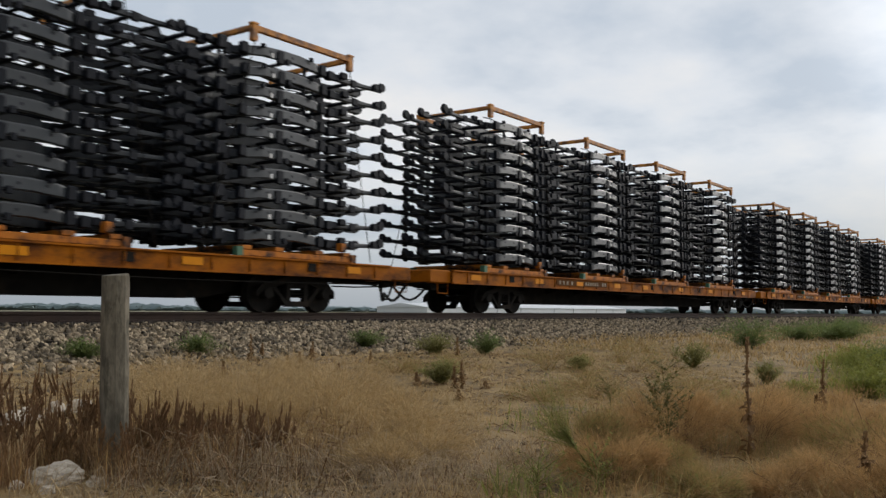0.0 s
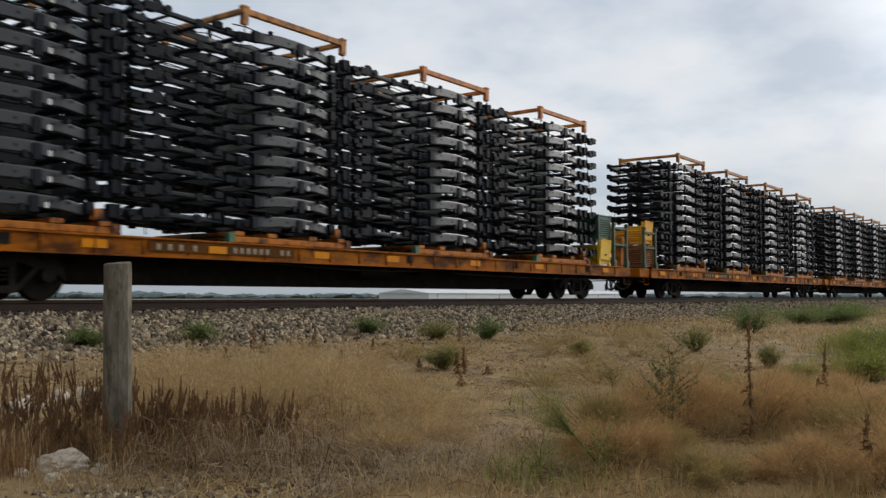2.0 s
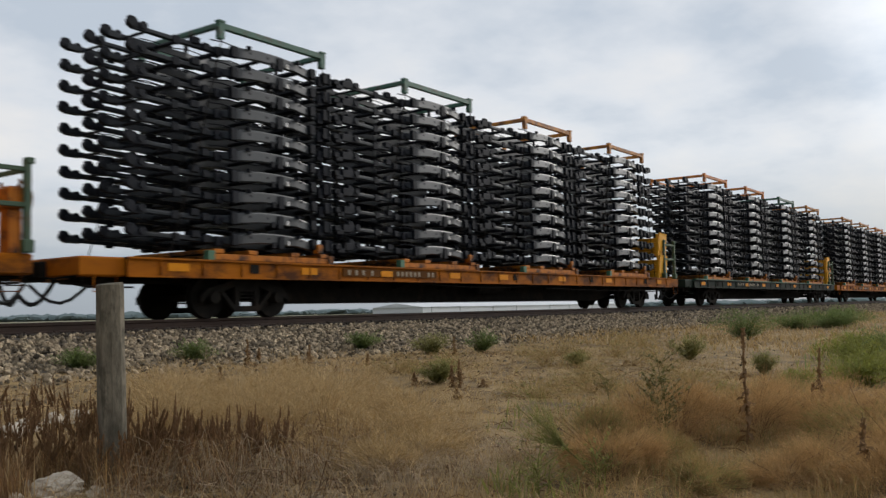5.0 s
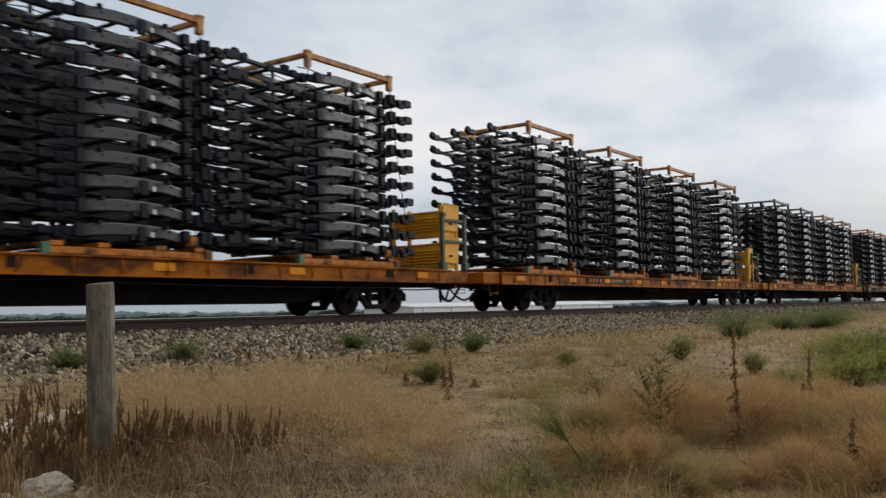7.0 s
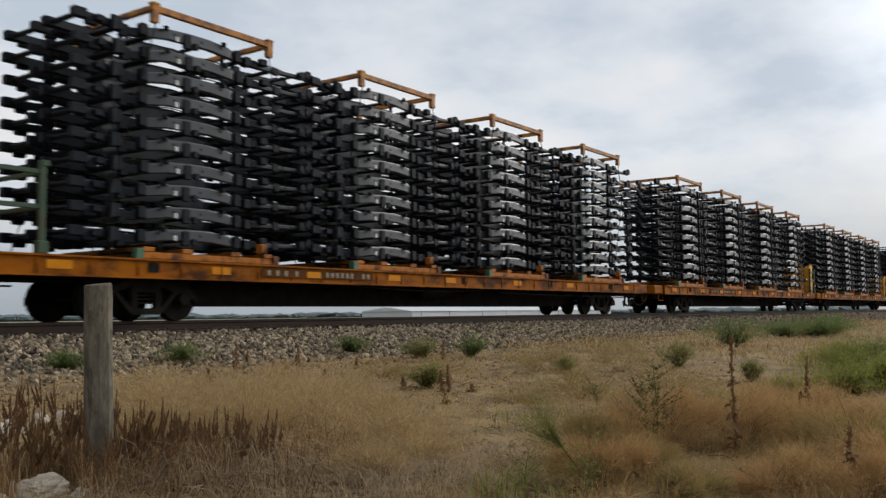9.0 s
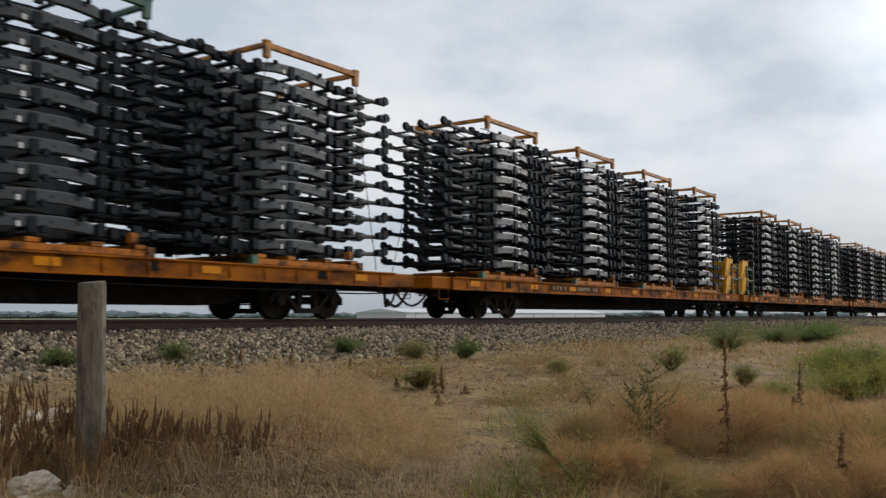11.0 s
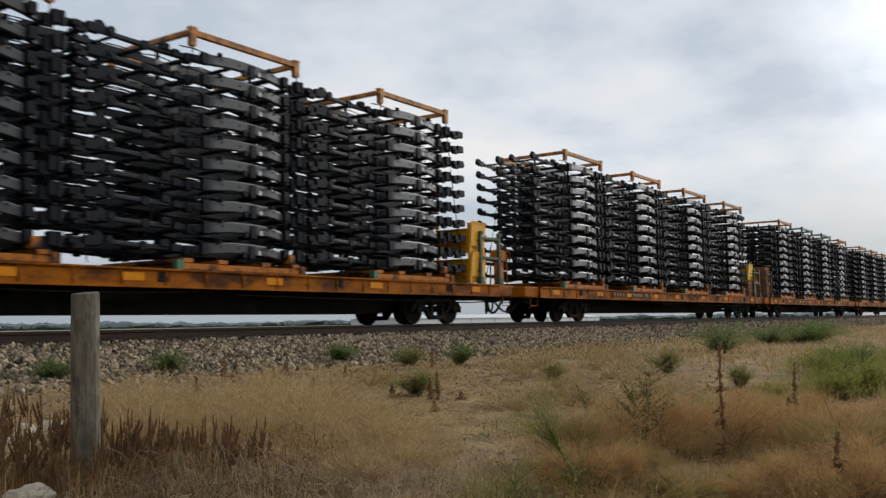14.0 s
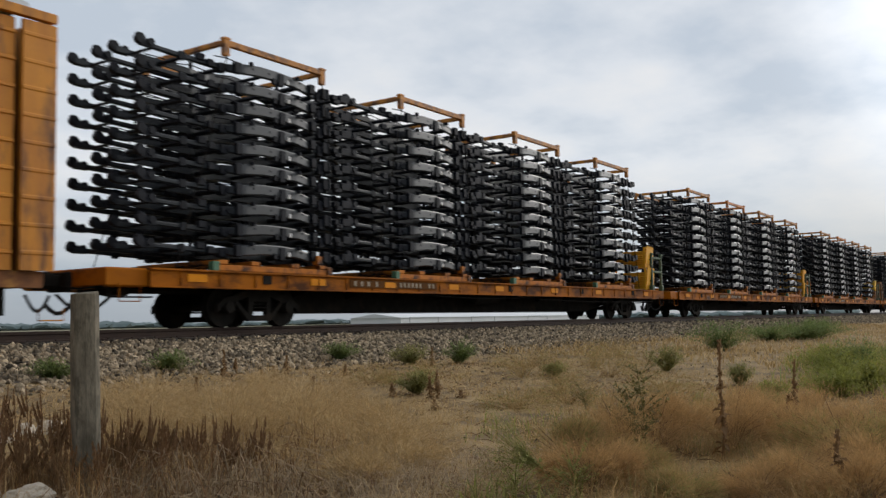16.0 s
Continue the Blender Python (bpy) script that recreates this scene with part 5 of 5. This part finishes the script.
def broom_weed(x, y, stem, fan, seed, rows):
    """A leaning leafy stem that opens into a broom of fine green twigs, rocked by the wind."""
    r = random.Random(seed)
    root = new("broom_weed")
    z = land(x, y) - 0.01
    root.matrix_basis = pose(x, y, z)
    st, tw, lv = Geo(), Geo(), Geo()
    pts = [Vector(p) for p in stem]
    st.tube(pts, [0.008, 0.006, 0.005], 6)
    for k in range(70):
        u = r.uniform(0.1, 1.95)
        p = pts[int(u)].lerp(pts[int(u) + 1], u - int(u))
        b, t = r.uniform(0, 6.28), r.uniform(-0.3, 0.9)
        l2 = r.uniform(0.025, 0.055)
        d = Vector((math.cos(b) * math.cos(t), math.sin(b) * math.cos(t), math.sin(t))) * l2
        sd = Vector((-math.sin(b), math.cos(b), 0)) * l2 * 0.17
        lv.add([p, p + d * 0.5 + sd, p + d, p + d * 0.5 - sd], [(0, 1, 2, 3)])
    for k in range(95):
        u = r.uniform(1.45, 2.0)
        p = pts[1].lerp(pts[2], min(1.0, u - 1))
        tip = pts[2] + Vector(fan[0]).lerp(Vector(fan[1]), r.uniform(-0.15, 1.15)) * r.uniform(0.3, 1.05) + Vector((r.gauss(0, 0.05), r.gauss(0, 0.05), r.gauss(0, 0.03)))
        mid = p.lerp(tip, 0.5) + Vector((0, 0, -0.015))
        tw.tube([p, mid, tip], [0.0012, 0.0008, 0.0004], 3, cap=False)
        for j in range(11):
            q = p.lerp(mid, r.random()) if r.random() < 0.4 else mid.lerp(tip, r.random())
            d = (tip - p).normalized() * r.uniform(0.012, 0.03) + Vector((r.uniform(-1, 1), r.uniform(-1, 1), r.uniform(-0.6, 1))) * 0.012
            sd = d.cross(Vector((r.uniform(-1, 1), r.uniform(-1, 1), 0.5))).normalized() * 0.0013
            lv.add([q - sd, q + sd, q + d], [(0, 1, 2)])
    part("stem", st, DARKLEAF, root, "brownish green stem")
    tagged(part("branchwork", tw, OLIVELEAF, root), kind="stuff")
    tagged(part("foliage", lv, OLIVELEAF, root), kind="stuff")
    tagged(root, "leaning broom shaped green weed with fine feathery twigs", "weed", "branching weeds")
    SWAYING.append((root, x, y, z, rows))


build_ballast()
build_grass()
build_litter()
build_docks()
for i, (x, y, w, h, m_, lab) in enumerate([
        (6.98, 10.9, 0.58, 0.27, GREENLEAF, "dull green weed clump in crushed stone"), (8.75, 10.8, 0.6, 0.33, GREENLEAF, "green weed clump on the stone bank"),
        (12.65, 10.85, 0.62, 0.34, GREENLEAF, "green weed clump on the stone bank"), (13.5, 8.85, 0.55, 0.43, GREENLEAF, "bright green rounded weed clump"),
        (8.75, 6.35, 0.4, 0.32, DULLLEAF, "dull green weed tuft in dry grass"), (12.8, 9.4, 0.62, 0.4, DULLLEAF, "yellowish green weed clump in dry grass"),
        (15.0, 5.6, 0.6, 0.47, DULLLEAF, "dull green weed clump in dry grass"), (13.2, 3.85, 0.36, 0.34, DULLLEAF, "small dull green weed clump"),
        (12.2, 6.3, 0.34, 0.2, DULLLEAF, "thin dull green weed clump"), (12.2, 3.15, 0.4, 0.16, MEADOW, "low yellowish green weed clump"),
        (12.4, 2.35, 0.8, 0.42, MEADOW, "yellowish green weed clump in meadow grass"), (13.4, 2.2, 0.9, 0.5, MEADOW, "yellowish green weed clump in meadow grass"),
        (14.6, 2.75, 0.9, 0.5, MEADOW, "yellowish green weed clump in meadow grass"), (16.8, 3.4, 1.0, 0.6, MEADOW, "yellowish green weed clump in meadow grass"),
        (17.5, 3.0, 1.0, 0.65, GREENLEAF, "bright green weed clump in meadow grass"),
        (41.0, 8.5, 1.8, 0.6, GREENLEAF, "dark green shrub beside the track")]):
    bush(x, y, w, h, m_, lab, 40 + i, 2400)
bush(22.2, 6.9, 1.7, 0.8, GREENLEAF, "dense dark green shrub beside the track", 60, 3600)
bush(29.0, 7.4, 2.0, 0.55, GREENLEAF, "dense dark green shrub beside the track", 61, 3600)
bush(30.6, 6.9, 2.3, 0.68, GREENLEAF, "dense dark green shrub beside the track", 62, 4000)
bush(32.2, 6.8, 2.2, 0.62, GREENLEAF, "dense dark green shrub beside the track", 63, 3600)
for i, (x, y, w, h) in enumerate([(5.2, 1.9, 0.35, 0.16), (5.2, 2.45, 0.5, 0.38), (5.6, 1.55, 0.35, 0.14), (5.55, 2.75, 0.6, 0.42), (6.1, 2.6, 0.75, 0.5), (6.7, 2.6, 0.6, 0.5), (5.7, 2.35, 0.35, 0.2), (7.1, 2.15, 0.7, 0.44), (7.7, 2.2, 0.7, 0.45), (6.3, 1.6, 0.25, 0.1),
                                  (7.3, 1.7, 0.7, 0.42), (8.1, 1.75, 0.7, 0.46), (6.9, 1.3, 0.6, 0.4), (7.8, 1.25, 0.7, 0.46), (5.9, 1.4, 0.5, 0.22), (8.8, 2.4, 0.7, 0.4), (6.3, 1.0, 0.6, 0.34), (5.7, 1.0, 0.5, 0.26), (7.2, 0.85, 0.6, 0.36)]):
    fluffy(x, y, w, h, [KOCHIA, RUSSET] if i % 3 else [STRAW, DULLLEAF], "fluffy russet brown dry bush in dead grass" if i % 3 else "fluffy straw coloured dry bush in dead grass", 120 + i, 9000, "dry_bush", "russet dry bushes")
for i, (x, y, w, h) in enumerate([(5.3, 5.0, 0.8, 0.42), (5.9, 5.5, 0.9, 0.42), (6.5, 5.9, 0.9, 0.42), (5.2, 4.4, 0.7, 0.34), (6.2, 4.9, 0.7, 0.3), (7.0, 6.6, 0.9, 0.38), (5.4, 5.9, 0.8, 0.4), (4.8, 5.1, 0.7, 0.4),
                                  (4.7, 4.3, 0.6, 0.3), (5.0, 3.8, 0.6, 0.26), (5.6, 4.3, 0.7, 0.26), (4.6, 5.8, 0.7, 0.36), (5.0, 6.6, 0.8, 0.34), (5.9, 6.6, 0.8, 0.36), (4.5, 3.7, 0.5, 0.22), (6.0, 7.6, 0.9, 0.3), (7.4, 7.4, 0.9, 0.28)]):
    fluffy(x, y, w, h * 0.9, [PALESTRAW, STRAW], "hazy tuft of fine straw coloured grass", 140 + i, 5200, "grass_tuft", "straw coloured grass tufts")
for i, (x, y, w, h) in enumerate([(11.8, 6.6, 0.8, 0.3), (12.6, 5.6, 0.9, 0.3), (10.4, 5.3, 0.7, 0.26), (9.4, 4.7, 0.6, 0.24), (8.6, 4.9, 0.5, 0.2), (14.2, 6.6, 1.0, 0.34), (10.6, 7.4, 0.7, 0.22), (9.2, 7.4, 0.6, 0.2),
                                  (13.4, 7.4, 0.9, 0.3), (11.2, 4.2, 0.8, 0.28), (9.9, 3.7, 0.7, 0.28), (16.0, 6.2, 1.2, 0.36), (17.5, 7.4, 1.2, 0.34), (8.0, 3.4, 0.6, 0.3)]):
    fluffy(x, y, w, h, [STRAW, DULLLEAF], "thin tuft of dry grass with some green blades", 180 + i, 2600, "grass_tuft", "sparse tufts on trampled ground")
mullein(6.6, 2.06, 0.89, 70)
mullein(7.9, 1.85, 0.7, 71)
mullein(8.0, 1.93, 0.4, 72)
mullein(5.7, 1.11, 0.42, 73)
for i, (x, y, h) in enumerate([(8.91, 9.82, 0.4), (9.73, 10.47, 0.22), (8.39, 8.54, 0.22), (8.78, 8.72, 0.23), (9.92, 9.58, 0.3), (9.8, 9.5, 0.2), (10.17, 8.65, 0.18), (8.43, 6.47, 0.16), (5.25, 4.17, 0.12), (8.9, 5.82, 0.1),
                               (12.54, 8.76, 0.33), (8.68, 6.0, 0.33), (8.6, 6.05, 0.26), (8.86, 8.08, 0.12), (6.9, 6.6, 0.14), (7.2, 8.4, 0.2), (7.9, 5.5, 0.12)]):
    mullein(x, y, h, 80 + i, "dry_stalk")
thistle(6.21, 2.49, 0.72, 90)
thistle(6.35, 2.62, 0.5, 91)
thistle(6.05, 2.5, 0.4, 96)
thistle(4.57, 2.63, 0.22, 92, OLIVELEAF)
thistle(4.9, 2.42, 0.24, 93, OLIVELEAF)
thistle(8.2, 3.9, 0.3, 94)
broom_weed(5.0, 2.4, [(0, 0, 0), (-0.053, 0.11, 0.187), (-0.106, 0.222, 0.353)], [(-0.144, 0.3, 0.1), (-0.054, 0.11, 0.38)], 98,
           [(0.0, 0), (1.0, -6), (2.0, 5), (3.0, 14), (4.2, 4), (5.5, 13), (6.0, 4), (6.5, 4), (7.0, -3), (7.5, -5), (8.5, -2), (9.2, 0), (10.3, 6), (11.5, 3), (12.5, -18), (13.5, 2), (14.0, -10), (14.5, -25), (15.2, 2), (16.0, 18)])


# ---------------------------------------------------------------- what moves
def motions():
    for ob, x, y, z, turn in MOVING:
        walk(ob, [(t, pose(x + SPEED * t, y, z, 0, 0, turn)) for t in (0.0, 8.0, 16.0)])
    for ob, x, y, z, rows in SWAYING:
        walk(ob, [(t, pose(x, y, z, -0.9 * lean, -0.44 * lean, 0)) for t, lean in rows])


motions()
